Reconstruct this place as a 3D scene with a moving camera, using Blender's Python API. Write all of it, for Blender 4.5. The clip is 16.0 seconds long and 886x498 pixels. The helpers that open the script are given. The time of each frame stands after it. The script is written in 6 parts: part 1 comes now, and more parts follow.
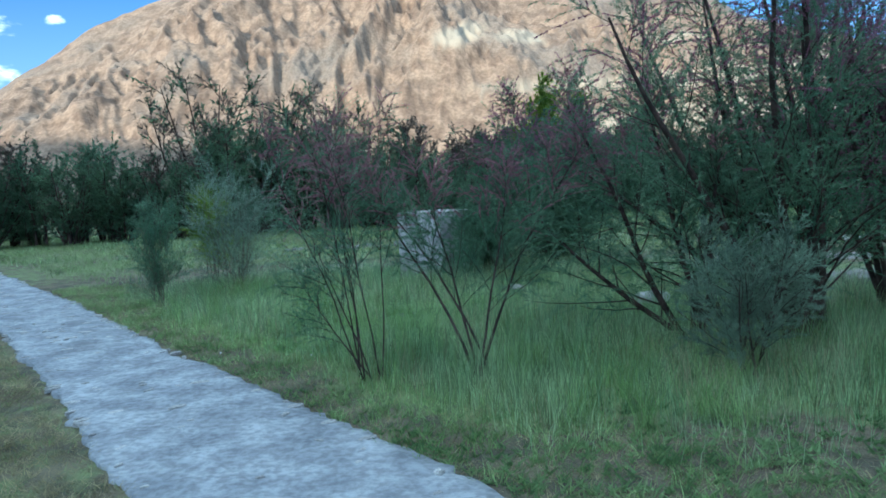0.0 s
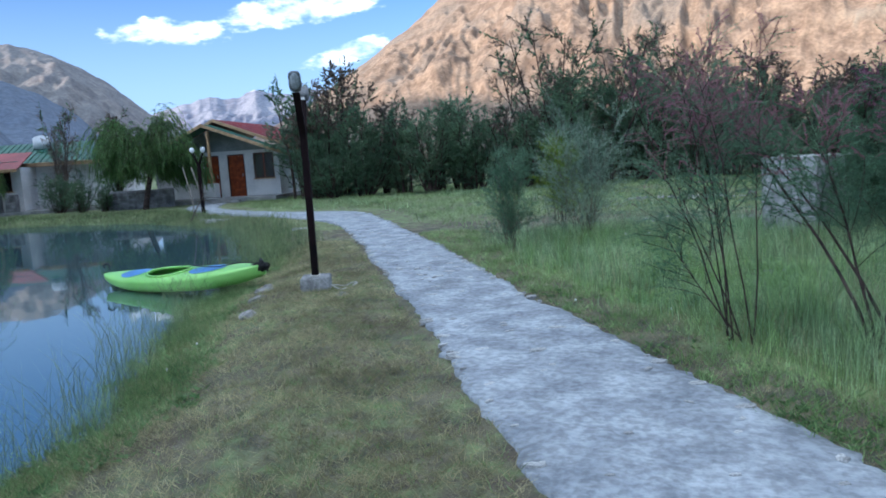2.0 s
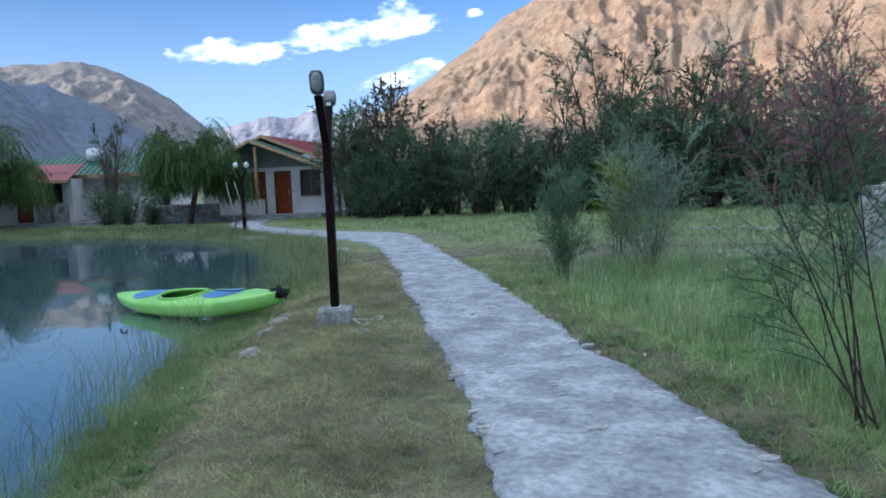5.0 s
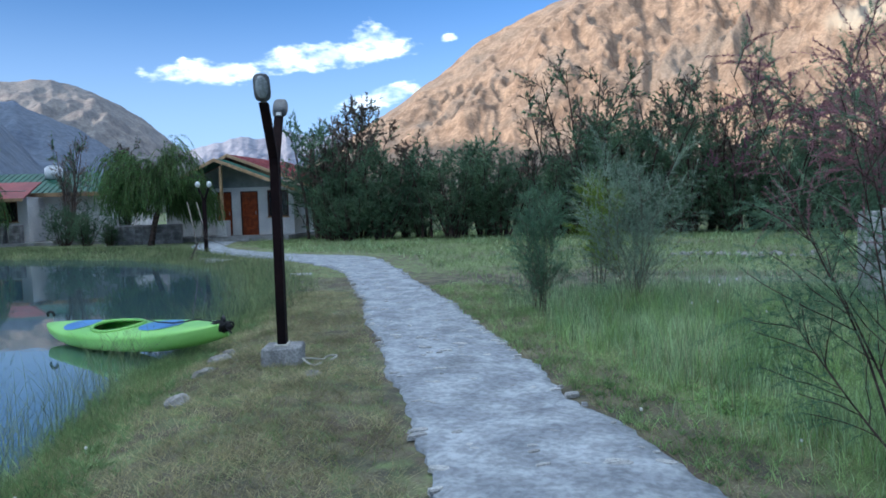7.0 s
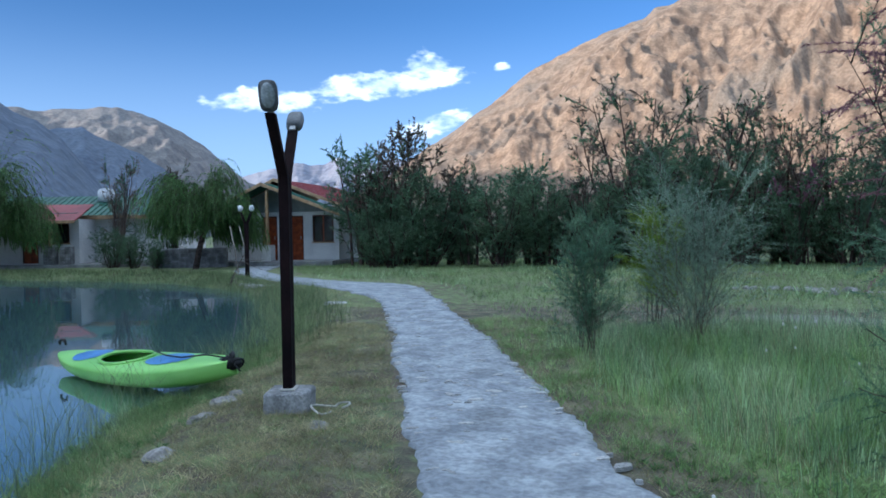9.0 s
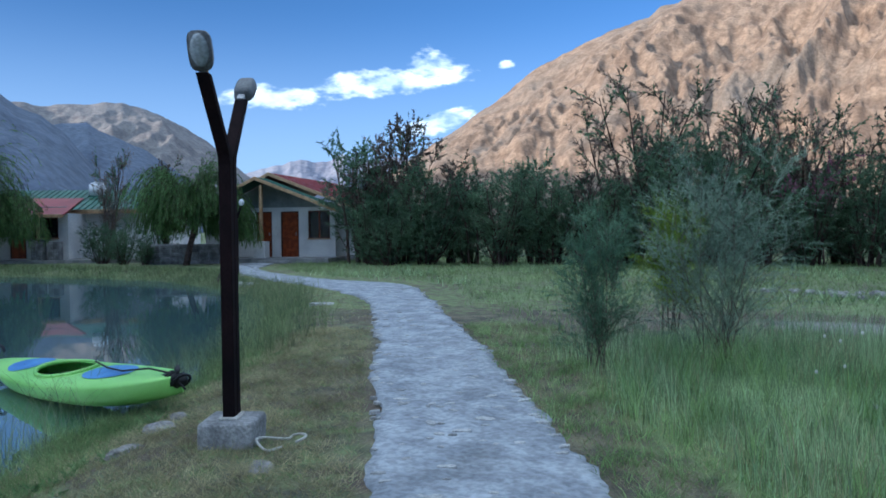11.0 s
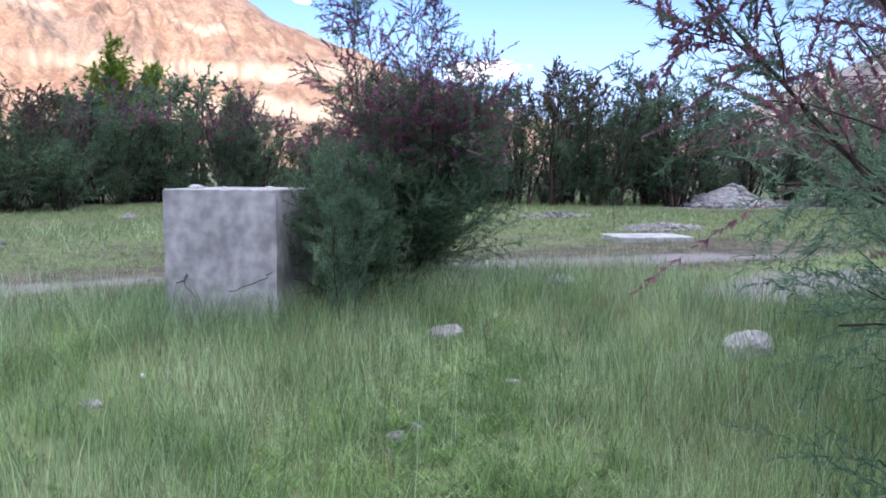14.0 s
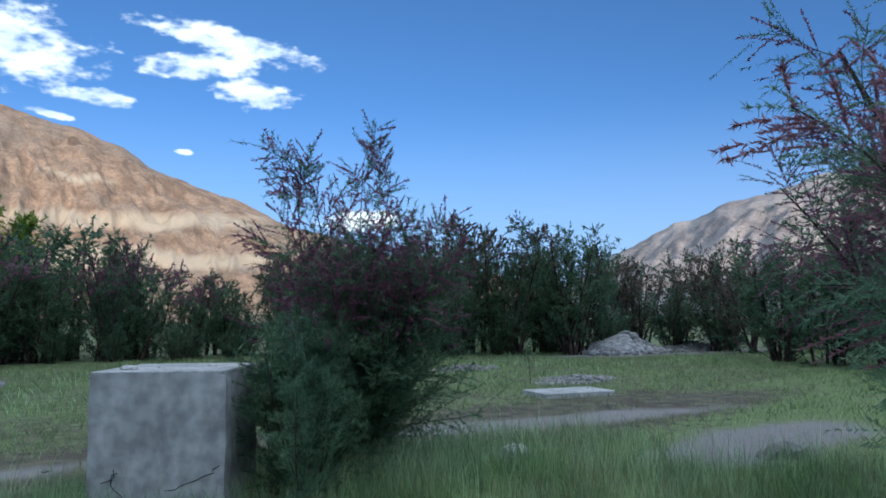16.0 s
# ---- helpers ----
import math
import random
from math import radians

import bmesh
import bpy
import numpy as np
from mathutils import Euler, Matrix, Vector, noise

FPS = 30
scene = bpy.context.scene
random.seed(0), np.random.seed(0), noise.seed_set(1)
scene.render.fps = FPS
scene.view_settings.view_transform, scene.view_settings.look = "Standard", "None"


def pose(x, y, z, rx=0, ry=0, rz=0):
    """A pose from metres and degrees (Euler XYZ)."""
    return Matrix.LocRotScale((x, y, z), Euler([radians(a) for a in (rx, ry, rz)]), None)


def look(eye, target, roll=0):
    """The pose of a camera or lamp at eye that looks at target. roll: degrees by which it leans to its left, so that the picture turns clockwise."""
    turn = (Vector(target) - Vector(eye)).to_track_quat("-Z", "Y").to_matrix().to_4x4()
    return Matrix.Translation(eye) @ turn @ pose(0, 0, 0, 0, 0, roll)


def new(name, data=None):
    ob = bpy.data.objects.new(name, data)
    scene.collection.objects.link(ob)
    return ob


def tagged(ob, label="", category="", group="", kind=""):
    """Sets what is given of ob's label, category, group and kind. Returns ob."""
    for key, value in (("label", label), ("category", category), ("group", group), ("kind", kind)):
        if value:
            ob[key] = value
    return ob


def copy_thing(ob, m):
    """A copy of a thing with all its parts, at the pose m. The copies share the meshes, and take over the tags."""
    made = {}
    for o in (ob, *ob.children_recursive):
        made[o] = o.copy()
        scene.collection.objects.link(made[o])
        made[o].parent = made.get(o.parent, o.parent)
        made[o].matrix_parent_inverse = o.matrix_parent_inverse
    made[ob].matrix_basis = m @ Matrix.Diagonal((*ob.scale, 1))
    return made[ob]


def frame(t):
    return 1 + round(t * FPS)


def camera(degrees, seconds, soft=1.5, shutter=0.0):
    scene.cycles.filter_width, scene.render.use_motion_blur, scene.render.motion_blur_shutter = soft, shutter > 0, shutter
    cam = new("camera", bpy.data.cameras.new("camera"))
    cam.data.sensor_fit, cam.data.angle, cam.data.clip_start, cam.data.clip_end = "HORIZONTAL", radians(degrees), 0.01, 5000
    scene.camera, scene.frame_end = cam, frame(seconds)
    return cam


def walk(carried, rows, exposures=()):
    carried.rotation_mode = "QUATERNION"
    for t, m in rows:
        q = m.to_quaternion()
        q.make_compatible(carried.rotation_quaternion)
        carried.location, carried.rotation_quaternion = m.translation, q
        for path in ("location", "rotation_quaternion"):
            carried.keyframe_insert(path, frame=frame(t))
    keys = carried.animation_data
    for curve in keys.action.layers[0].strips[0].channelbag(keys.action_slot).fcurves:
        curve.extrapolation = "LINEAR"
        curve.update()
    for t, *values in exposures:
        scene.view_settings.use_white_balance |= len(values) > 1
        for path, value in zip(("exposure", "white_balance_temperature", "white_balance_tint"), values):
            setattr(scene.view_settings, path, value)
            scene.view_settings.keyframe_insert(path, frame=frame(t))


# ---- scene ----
cam = camera(61.9, 16.0, 1.7, 0.15)
# seconds, x, y, z, yaw, pitch, roll
ROWS = [
    (0.0, 0.014, 0.005, 1.496, 0.09, -4.63, 2.62),
    (0.5, -0.010, 0.014, 1.496, 3.35, -4.81, 2.87),
    (1.0, -0.071, 0.029, 1.491, 9.03, -5.36, 3.32),
    (1.5, -0.172, 0.058, 1.472, 17.55, -6.49, 4.33),
    (2.0, -0.238, 0.206, 1.461, 25.69, -7.09, 3.68),
    (2.5, -0.260, 0.389, 1.455, 29.40, -6.22, 2.65),
    (3.0, -0.363, 0.546, 1.458, 30.07, -5.62, 2.86),
    (3.5, -0.478, 0.722, 1.439, 30.58, -5.42, 2.74),
    (6.0, -0.820, 1.789, 1.379, 29.03, -4.61, 1.77),
    (6.5, -0.906, 1.973, 1.363, 28.69, -4.00, 1.60),
    (7.0, -1.068, 2.174, 1.388, 27.67, -3.52, 1.74),
    (7.5, -1.128, 2.384, 1.374, 27.72, -2.83, 1.78),
    (8.0, -1.173, 2.640, 1.399, 29.76, -2.28, 1.42),
    (8.5, -1.250, 2.836, 1.391, 31.28, -1.28, 1.27),
    (11.0, -1.795, 4.037, 1.349, 31.83, -1.50, 0.59),
    (11.5, -1.879, 4.381, 1.322, 27.35, -4.15, -0.33),
    (11.8, -1.930, 4.560, 1.285, 17.69, -7.43, -0.87),
    (12.0, -2.083, 4.731, 1.272, 6.56, -9.44, -0.45),
    (12.2, -2.106, 4.802, 1.299, -1.00, -10.01, -0.88),
    (12.5, -2.224, 5.053, 1.305, -11.93, -9.65, -0.54),
    (13.0, -2.270, 5.426, 1.295, -19.60, -7.42, -0.03),
    (13.5, -2.327, 5.629, 1.283, -27.75, -6.65, -1.03),
    (14.0, -2.420, 5.880, 1.290, -34.92, -5.88, -0.33),
    (14.5, -2.434, 6.185, 1.310, -39.12, -2.09, -0.63),
    (15.0, -2.423, 6.424, 1.355, -42.20, 1.99, -1.28),
    (15.5, -2.573, 6.536, 1.481, -44.39, 4.22, -0.35),
    (16.0, -2.703, 6.617, 1.497, -43.84, 5.43, 0.68),
]
EXPOSURES = [(0.0, 0.88, 4820, -10), (1.5, 1.0, 5080, 0), (2.5, 1.0, 5400, 4), (3.5, 0.97, 5450, 4), (8.5, 0.78, 5180, 1), (11.0, 0.65, 5050, 1), (12.0, 0.85, 5050, 2),
             (12.5, 1.2, 5150, 7), (14.0, 1.46, 5850, 21), (14.7, 1.38, 6000, 25), (15.2, 0.8, 5750, 16), (16.0, 0.42, 5300, 2)]
walk(cam, [(t, pose(x, y, z, 90 + pitch, roll, yaw)) for t, x, y, z, yaw, pitch, roll in ROWS], EXPOSURES)

# ---- world, sun ----
SUN_AZ, SUN_EL = 155.0, 10.0      # azimuth counts to the left of +y


def bearing(az, el=0.0):
    a, e = radians(az), radians(el)
    return Vector((-math.sin(a) * math.cos(e), math.cos(a) * math.cos(e), math.sin(e)))


SUN_DIR = bearing(SUN_AZ, SUN_EL)
# azimuth, elevation, half width, half height (degrees), tilt of each cloud
CLOUDS = [(36.2, 11.2, 6.6, 1.1, 5), (32.6, 12.3, 2.5, 1.4, 0), (45.2, 9.9, 4.5, 1.0, 2), (32.3, 8.2, 3.3, 0.85, 14),
          (26.8, 12.4, 0.7, 0.36, 5), (-9.5, 19.4, 9.5, 3.0, -10), (-27.5, 20.4, 6.8, 1.1, -9), (-25.6, 18.6, 4.8, 1.05, 4),
          (-29.3, 16.9, 3.0, 1.25, -6), (-18.3, 15.8, 3.0, 0.7, 0), (-15.4, 14.3, 1.5, 0.3, -8), (-24.3, 12.4, 0.7, 0.25, 0),
          (-37.5, 7.6, 3.4, 0.9, 5), (-60.0, 40.0, 14.0, 4.0, 10), (95.0, 30.0, 12.0, 3.0, 0)]


def make_world():
    world = bpy.data.worlds.new("sky_world")
    scene.world = world
    world.use_nodes = True
    n, l = world.node_tree.nodes, world.node_tree.links
    n.clear()
    sky = n.new("ShaderNodeTexSky")
    sky.sky_type, sky.sun_disc = "NISHITA", False
    sky.sun_elevation, sky.sun_rotation = radians(SUN_EL), radians(-SUN_AZ)
    sky.altitude, sky.air_density, sky.dust_density, sky.ozone_density = 2300, 0.6, 8.0, 2.0
    coord = n.new("ShaderNodeTexCoord")

    def math_node(op, a, b=None, clamp=False):
        m = n.new("ShaderNodeMath")
        m.operation, m.use_clamp = op, clamp
        for i, v in enumerate((a, b)):
            if v is None:
                continue
            if isinstance(v, (int, float)):
                m.inputs[i].default_value = v
            else:
                l.new(v, m.inputs[i])
        return m.outputs[0]

    def dot(vec):
        m = n.new("ShaderNodeVectorMath")
        m.operation = "DOT_PRODUCT"
        l.new(coord.outputs["Generated"], m.inputs[0])
        m.inputs[1].default_value = vec
        return m.outputs["Value"]

    stretch = n.new("ShaderNodeMapping")
    stretch.inputs["Scale"].default_value = (1, 1, 2.2)
    l.new(coord.outputs["Generated"], stretch.inputs[0])
    noises = []
    for scale, detail in ((22, 8), (60, 8)):
        t = n.new("ShaderNodeTexNoise")
        t.inputs["Scale"].default_value, t.inputs["Detail"].default_value = scale, detail
        l.new(stretch.outputs[0], t.inputs["Vector"])
        noises.append(t.outputs["Fac"])
    rough = math_node("ADD", math_node("MULTIPLY", math_node("SUBTRACT", noises[0], 0.5), 2.6),
                      math_node("MULTIPLY", math_node("SUBTRACT", noises[1], 0.5), 1.9))
    best, low = None, None
    for az, el, w, h, tilt in CLOUDS:
        c = bearing(az, el)
        right, up = Vector((c.y, -c.x, 0)).normalized(), None
        up = right.cross(c).normalized()
        k = radians(tilt)
        r2, u2 = right * math.cos(k) + up * math.sin(k), up * math.cos(k) - right * math.sin(k)
        dx = math_node("MULTIPLY", dot(r2), 1 / math.sin(radians(w)))
        dy = math_node("SUBTRACT", math_node("MULTIPLY", dot(u2), 1 / math.sin(radians(h))), c.dot(u2) / math.sin(radians(h)))
        front = math_node("MULTIPLY", math_node("GREATER_THAN", dot(c), 0.5), 9)
        d = math_node("ADD", math_node("MULTIPLY", dx, dx), math_node("MULTIPLY", dy, dy))
        v = math_node("SUBTRACT", math_node("ADD", front, 1), math_node("ADD", d, 9))
        best = v if best is None else math_node("MAXIMUM", best, v)
    # unseen overhead cloud cover, added to throw more light on the ground
    high = n.new("ShaderNodeSeparateXYZ")
    l.new(coord.outputs["Generated"], high.inputs[0])
    lift = math_node("MULTIPLY", math_node("SUBTRACT", high.outputs["Z"], 0.47), 7.0, True)
    field = n.new("ShaderNodeTexNoise")
    field.inputs["Scale"].default_value, field.inputs["Detail"].default_value = 2.6, 5
    l.new(coord.outputs["Generated"], field.inputs["Vector"])
    fill_cloud = math_node("SUBTRACT", math_node("MULTIPLY", math_node("SUBTRACT", field.outputs["Fac"], 0.22), 9.0), math_node("MULTIPLY", math_node("SUBTRACT", 1.0, lift), 6.0))
    best = math_node("MAXIMUM", best, fill_cloud)
    raw = math_node("ADD", best, rough)
    cover = n.new("ShaderNodeMapRange")
    cover.interpolation_type = "SMOOTHSTEP"
    cover.inputs["From Min"].default_value, cover.inputs["From Max"].default_value = 0.0, 0.95
    l.new(raw, cover.inputs["Value"])
    tone = n.new("ShaderNodeMix")
    tone.data_type = "RGBA"
    tone.inputs["A"].default_value, tone.inputs["B"].default_value = CLOUD_DIM, CLOUD_LIT
    shade = n.new("ShaderNodeMapRange")
    shade.inputs["From Min"].default_value, shade.inputs["From Max"].default_value = 0.35, 0.62
    l.new(noises[0], shade.inputs["Value"])
    l.new(shade.outputs[0], tone.inputs["Factor"])
    tint = n.new("ShaderNodeMix")
    tint.data_type, tint.blend_type = "RGBA", "MULTIPLY"
    tint.inputs["Factor"].default_value = 1.0
    tint.inputs["B"].default_value = SKY_TINT
    l.new(sky.outputs[0], tint.inputs["A"])
    low_air = n.new("ShaderNodeMapRange")
    low_air.interpolation_type = "SMOOTHSTEP"
    low_air.inputs["From Min"].default_value, low_air.inputs["From Max"].default_value = 0.30, 0.02
    low_air.inputs["To Max"].default_value = 0.68
    l.new(high.outputs["Z"], low_air.inputs["Value"])
    hazy = n.new("ShaderNodeMix")
    hazy.data_type = "RGBA"
    hazy.inputs["B"].default_value = HORIZON_AIR
    l.new(low_air.outputs[0], hazy.inputs["Factor"])
    l.new(tint.outputs["Result"], hazy.inputs["A"])
    mix = n.new("ShaderNodeMix")
    mix.data_type = "RGBA"
    l.new(cover.outputs[0], mix.inputs["Factor"])
    l.new(hazy.outputs["Result"], mix.inputs["A"])
    l.new(tone.outputs["Result"], mix.inputs["B"])
    bg = n.new("ShaderNodeBackground")
    bg.inputs["Strength"].default_value = SKY_STRENGTH
    l.new(mix.outputs["Result"], bg.inputs["Color"])
    out = n.new("ShaderNodeOutputWorld")
    l.new(bg.outputs[0], out.inputs[0])


SKY_STRENGTH = 0.15
SKY_TINT = (0.87, 0.93, 0.955, 1)
HORIZON_AIR = (2.65, 3.05, 3.75, 1)
CLOUD_DIM, CLOUD_LIT = (3.6, 4.0, 4.9, 1), (6.6, 6.4, 6.2, 1)
make_world()
sun_data = bpy.data.lights.new("sun", "SUN")
sun_data.energy, sun_data.angle, sun_data.color = 4.0, radians(0.5), (1.0, 0.72, 0.52)
sun = new("sun", sun_data)
sun.matrix_world = look(SUN_DIR * 50, (0, 0, 0))

# ---- materials ----


def surface(name, low, high, rough=0.8, scale=4.0, fine=40.0, bump=0.3, metal=0.0, random_amount=0.0, island=False, spec=0.3,
            contrast=(0.35, 0.65), coords="Object", third=None, third_scale=0.7, third_at=(0.5, 0.62), distance=0.02, through_light=0.0, grain_range=(0.78, 1.18)):
    """A two-scale noise material: low and high colours, a third colour in larger patches, fine bump."""
    m = bpy.data.materials.new(name)
    m.use_nodes = True
    n, l = m.node_tree.nodes, m.node_tree.links
    p = n["Principled BSDF"]
    co = n.new("ShaderNodeTexCoord").outputs[coords]

    def noise_of(s, detail=6):
        t = n.new("ShaderNodeTexNoise")
        t.inputs["Scale"].default_value, t.inputs["Detail"].default_value = s, detail
        l.new(co, t.inputs["Vector"])
        return t.outputs["Fac"]

    def ramp(v, lo, hi, smooth=True):
        r = n.new("ShaderNodeMapRange")
        if smooth:
            r.interpolation_type = "SMOOTHSTEP"
        r.inputs["From Min"].default_value, r.inputs["From Max"].default_value = lo, hi
        l.new(v, r.inputs["Value"])
        return r.outputs[0]

    def mixed(f, a, b, mode="MIX"):
        x = n.new("ShaderNodeMix")
        x.data_type, x.blend_type = "RGBA", mode
        for key, v in (("Factor", f), ("A", a), ("B", b)):
            if isinstance(v, (tuple, float, int)):
                x.inputs[key].default_value = (*v, 1) if isinstance(v, tuple) else v
            else:
                l.new(v, x.inputs[key])
        return x.outputs["Result"]

    big, small = noise_of(scale), noise_of(fine)
    col = mixed(ramp(big, *contrast), low, high)
    if third:
        col = mixed(ramp(noise_of(third_scale), *third_at), col, third)
    grain = ramp(small, 0.3, 0.7)
    g = n.new("ShaderNodeMapRange")
    g.inputs["To Min"].default_value, g.inputs["To Max"].default_value = grain_range
    l.new(grain, g.inputs["Value"])
    col = mixed(1.0, col, g.outputs[0], "MULTIPLY")
    if random_amount:
        src = n.new("ShaderNodeNewGeometry").outputs["Random Per Island"] if island else n.new("ShaderNodeObjectInfo").outputs["Random"]
        v = n.new("ShaderNodeMapRange")
        v.inputs["To Min"].default_value, v.inputs["To Max"].default_value = 1 - random_amount, 1 + random_amount
        l.new(src, v.inputs["Value"])
        col = mixed(1.0, col, v.outputs[0], "MULTIPLY")
    l.new(col, p.inputs["Base Color"])
    p.inputs["Roughness"].default_value, p.inputs["Metallic"].default_value = rough, metal
    p.inputs["Specular IOR Level"].default_value = spec
    if bump:
        b = n.new("ShaderNodeBump")
        b.inputs["Strength"].default_value, b.inputs["Distance"].default_value = bump, distance
        add = n.new("ShaderNodeMath")
        l.new(big, add.inputs[0])
        l.new(small, add.inputs[1])
        l.new(add.outputs[0], b.inputs["Height"])
        l.new(b.outputs[0], p.inputs["Normal"])
    if through_light:
        t = n.new("ShaderNodeBsdfTranslucent")
        l.new(col, t.inputs["Color"])
        x = n.new("ShaderNodeMixShader")
        x.inputs[0].default_value = through_light
        l.new(p.outputs[0], x.inputs[1])
        l.new(t.outputs[0], x.inputs[2])
        l.new(x.outputs[0], n["Material Output"].inputs["Surface"])
    return m


def leafy(name, low, high, vary=0.35):
    return surface(name, low, high, rough=0.65, scale=1.3, fine=9, bump=0, random_amount=vary, island=True, spec=0.2, through_light=0.55)


M_PATH = surface("lime_concrete", (0.225, 0.243, 0.27), (0.385, 0.41, 0.44), 0.9, 2.9, 22, 0.8, contrast=(0.32, 0.7), third=(0.172, 0.182, 0.195), third_scale=1.1, third_at=(0.57, 0.82), distance=0.03, grain_range=(0.74, 1.2))
M_PATHSTONE = surface("path_stone", (0.30, 0.30, 0.295), (0.47, 0.47, 0.465), 0.85, 6, 50, 0.4, random_amount=0.3)
M_ROCK = surface("boulder", (0.20, 0.19, 0.18), (0.38, 0.37, 0.35), 0.9, 5, 40, 0.6, random_amount=0.2)
M_ROCK_PALE = surface("pale_boulder", (0.42, 0.41, 0.40), (0.62, 0.61, 0.59), 0.9, 5, 40, 0.6, random_amount=0.12)
M_CONCRETE = surface("weathered_cement", (0.27, 0.265, 0.27), (0.50, 0.49, 0.495), 0.92, 2.2, 9, 0.25, contrast=(0.2, 0.8), third=(0.19, 0.16, 0.15), third_scale=1.6, third_at=(0.56, 0.72))
M_BASE = surface("rough_cement", (0.20, 0.20, 0.20), (0.36, 0.36, 0.36), 0.95, 6, 50, 0.8)
M_SLAB = surface("pale_slab", (0.38, 0.38, 0.37), (0.54, 0.53, 0.52), 0.9, 4, 40, 0.4)
M_GRAVEL = surface("gravel", (0.25, 0.24, 0.24), (0.46, 0.45, 0.44), 0.95, 5, 30, 0.8, random_amount=0.3, island=True)
M_PLASTER = surface("white_plaster", (0.62, 0.62, 0.62), (0.76, 0.75, 0.74), 0.9, 1.2, 30, 0.2)
M_GABLE = surface("grey_gable_board", (0.20, 0.23, 0.23), (0.28, 0.31, 0.31), 0.8, 2, 30, 0.2)
M_PLINTH = surface("grey_plinth", (0.22, 0.22, 0.22), (0.34, 0.34, 0.34), 0.9, 3, 30, 0.4)
M_STONEWALL = surface("rubble_stone", (0.16, 0.16, 0.17), (0.30, 0.30, 0.31), 0.9, 4, 30, 0.5, random_amount=0.3)
M_RED = surface("red_roof_sheet", (0.19, 0.032, 0.038), (0.28, 0.05, 0.055), 0.45, 1.5, 20, 0.1)
M_GREEN = surface("green_roof_sheet", (0.018, 0.075, 0.055), (0.035, 0.12, 0.08), 0.45, 1.5, 20, 0.1)
M_WOOD = surface("varnished_red_wood", (0.17, 0.035, 0.012), (0.30, 0.07, 0.02), 0.4, 5, 40, 0.2)
M_TRIM = surface("pale_timber", (0.36, 0.235, 0.125), (0.50, 0.345, 0.20), 0.6, 5, 40, 0.2)
M_DARKWOOD = surface("dark_wood", (0.05, 0.018, 0.01), (0.10, 0.035, 0.018), 0.5, 5, 40, 0.2)
M_STEEL = surface("dark_painted_steel", (0.006, 0.004, 0.005), (0.016, 0.008, 0.009), 0.75, 3, 60, 0.1, spec=0.1)
M_LAMPCASE = surface("lamp_housing", (0.10, 0.105, 0.11), (0.18, 0.185, 0.19), 0.5, 6, 50, 0.1)
M_GALV = surface("galvanised_plate", (0.32, 0.33, 0.34), (0.45, 0.46, 0.47), 0.45, 8, 60, 0.1, metal=0.7)
M_KAYAK = surface("lime_plastic", (0.24, 0.54, 0.10), (0.32, 0.64, 0.15), 0.38, 2, 90, 0.03, spec=0.5, grain_range=(0.95, 1.04))
M_KAYAK_BLUE = surface("blue_plastic", (0.05, 0.16, 0.42), (0.10, 0.26, 0.55), 0.4, 4, 90, 0.03, spec=0.5, grain_range=(0.93, 1.06))
M_BLACK = surface("black_rubber", (0.008, 0.008, 0.009), (0.02, 0.02, 0.022), 0.6, 8, 50, 0.2)
M_ROPE = surface("white_rope", (0.45, 0.44, 0.40), (0.62, 0.60, 0.55), 0.9, 30, 200, 0.5)
M_WHITE = surface("white_lamp_globe", (0.62, 0.64, 0.66), (0.75, 0.76, 0.78), 0.35, 6, 40, 0.0)
M_BARK = surface("tamarisk_bark", (0.035, 0.025, 0.022), (0.10, 0.07, 0.06), 0.95, 10, 60, 0.8)
M_BARK_PALE = surface("grey_bark", (0.10, 0.085, 0.07), (0.2, 0.17, 0.14), 0.95, 10, 60, 0.6)
M_BIRCH = surface("pale_stick", (0.22, 0.19, 0.16), (0.36, 0.32, 0.28), 0.9, 12, 60, 0.4)
M_TAM = leafy("tamarisk_green", (0.12, 0.21, 0.13), (0.23, 0.335, 0.21), 0.4)
M_TAM_BLUE = leafy("tamarisk_blue_green", (0.20, 0.27, 0.20), (0.34, 0.43, 0.32), 0.4)
M_TAM_DARK = leafy("thicket_green", (0.09, 0.155, 0.095), (0.18, 0.27, 0.155), 0.45)
M_TAM_BROWN = leafy("thicket_brown", (0.13, 0.11, 0.09), (0.23, 0.185, 0.15), 0.4)
M_PINK = leafy("tamarisk_flower", (0.24, 0.13, 0.15), (0.4, 0.22, 0.25), 0.3)
M_MAUVE = leafy("tamarisk_mauve_flower", (0.2, 0.1, 0.145), (0.34, 0.17, 0.24), 0.3)
M_WILLOW = leafy("willow_green", (0.10, 0.19, 0.06), (0.19, 0.31, 0.11), 0.4)
# yellow-green leaf, brightened to stand for sunshine on the far poplars
M_POPLAR = leafy("sunlit_poplar_green", (0.16, 0.24, 0.035), (0.27, 0.35, 0.07))
M_GRASS = leafy("tall_grass", (0.22, 0.335, 0.165), (0.45, 0.56, 0.32), 0.75)
M_TUFT = leafy("fresh_tuft", (0.22, 0.345, 0.12), (0.38, 0.51, 0.22), 0.45)
M_SHORT = leafy("short_dry_grass", (0.25, 0.228, 0.125), (0.45, 0.41, 0.235), 0.5)
M_GREENSHORT = leafy("short_green_grass", (0.18, 0.26, 0.10), (0.31, 0.40, 0.18), 0.5)
M_REED = leafy("reed", (0.12, 0.17, 0.08), (0.24, 0.28, 0.14), 0.45)
M_WEED = leafy("weed_leaf", (0.14, 0.225, 0.09), (0.26, 0.36, 0.165), 0.3)
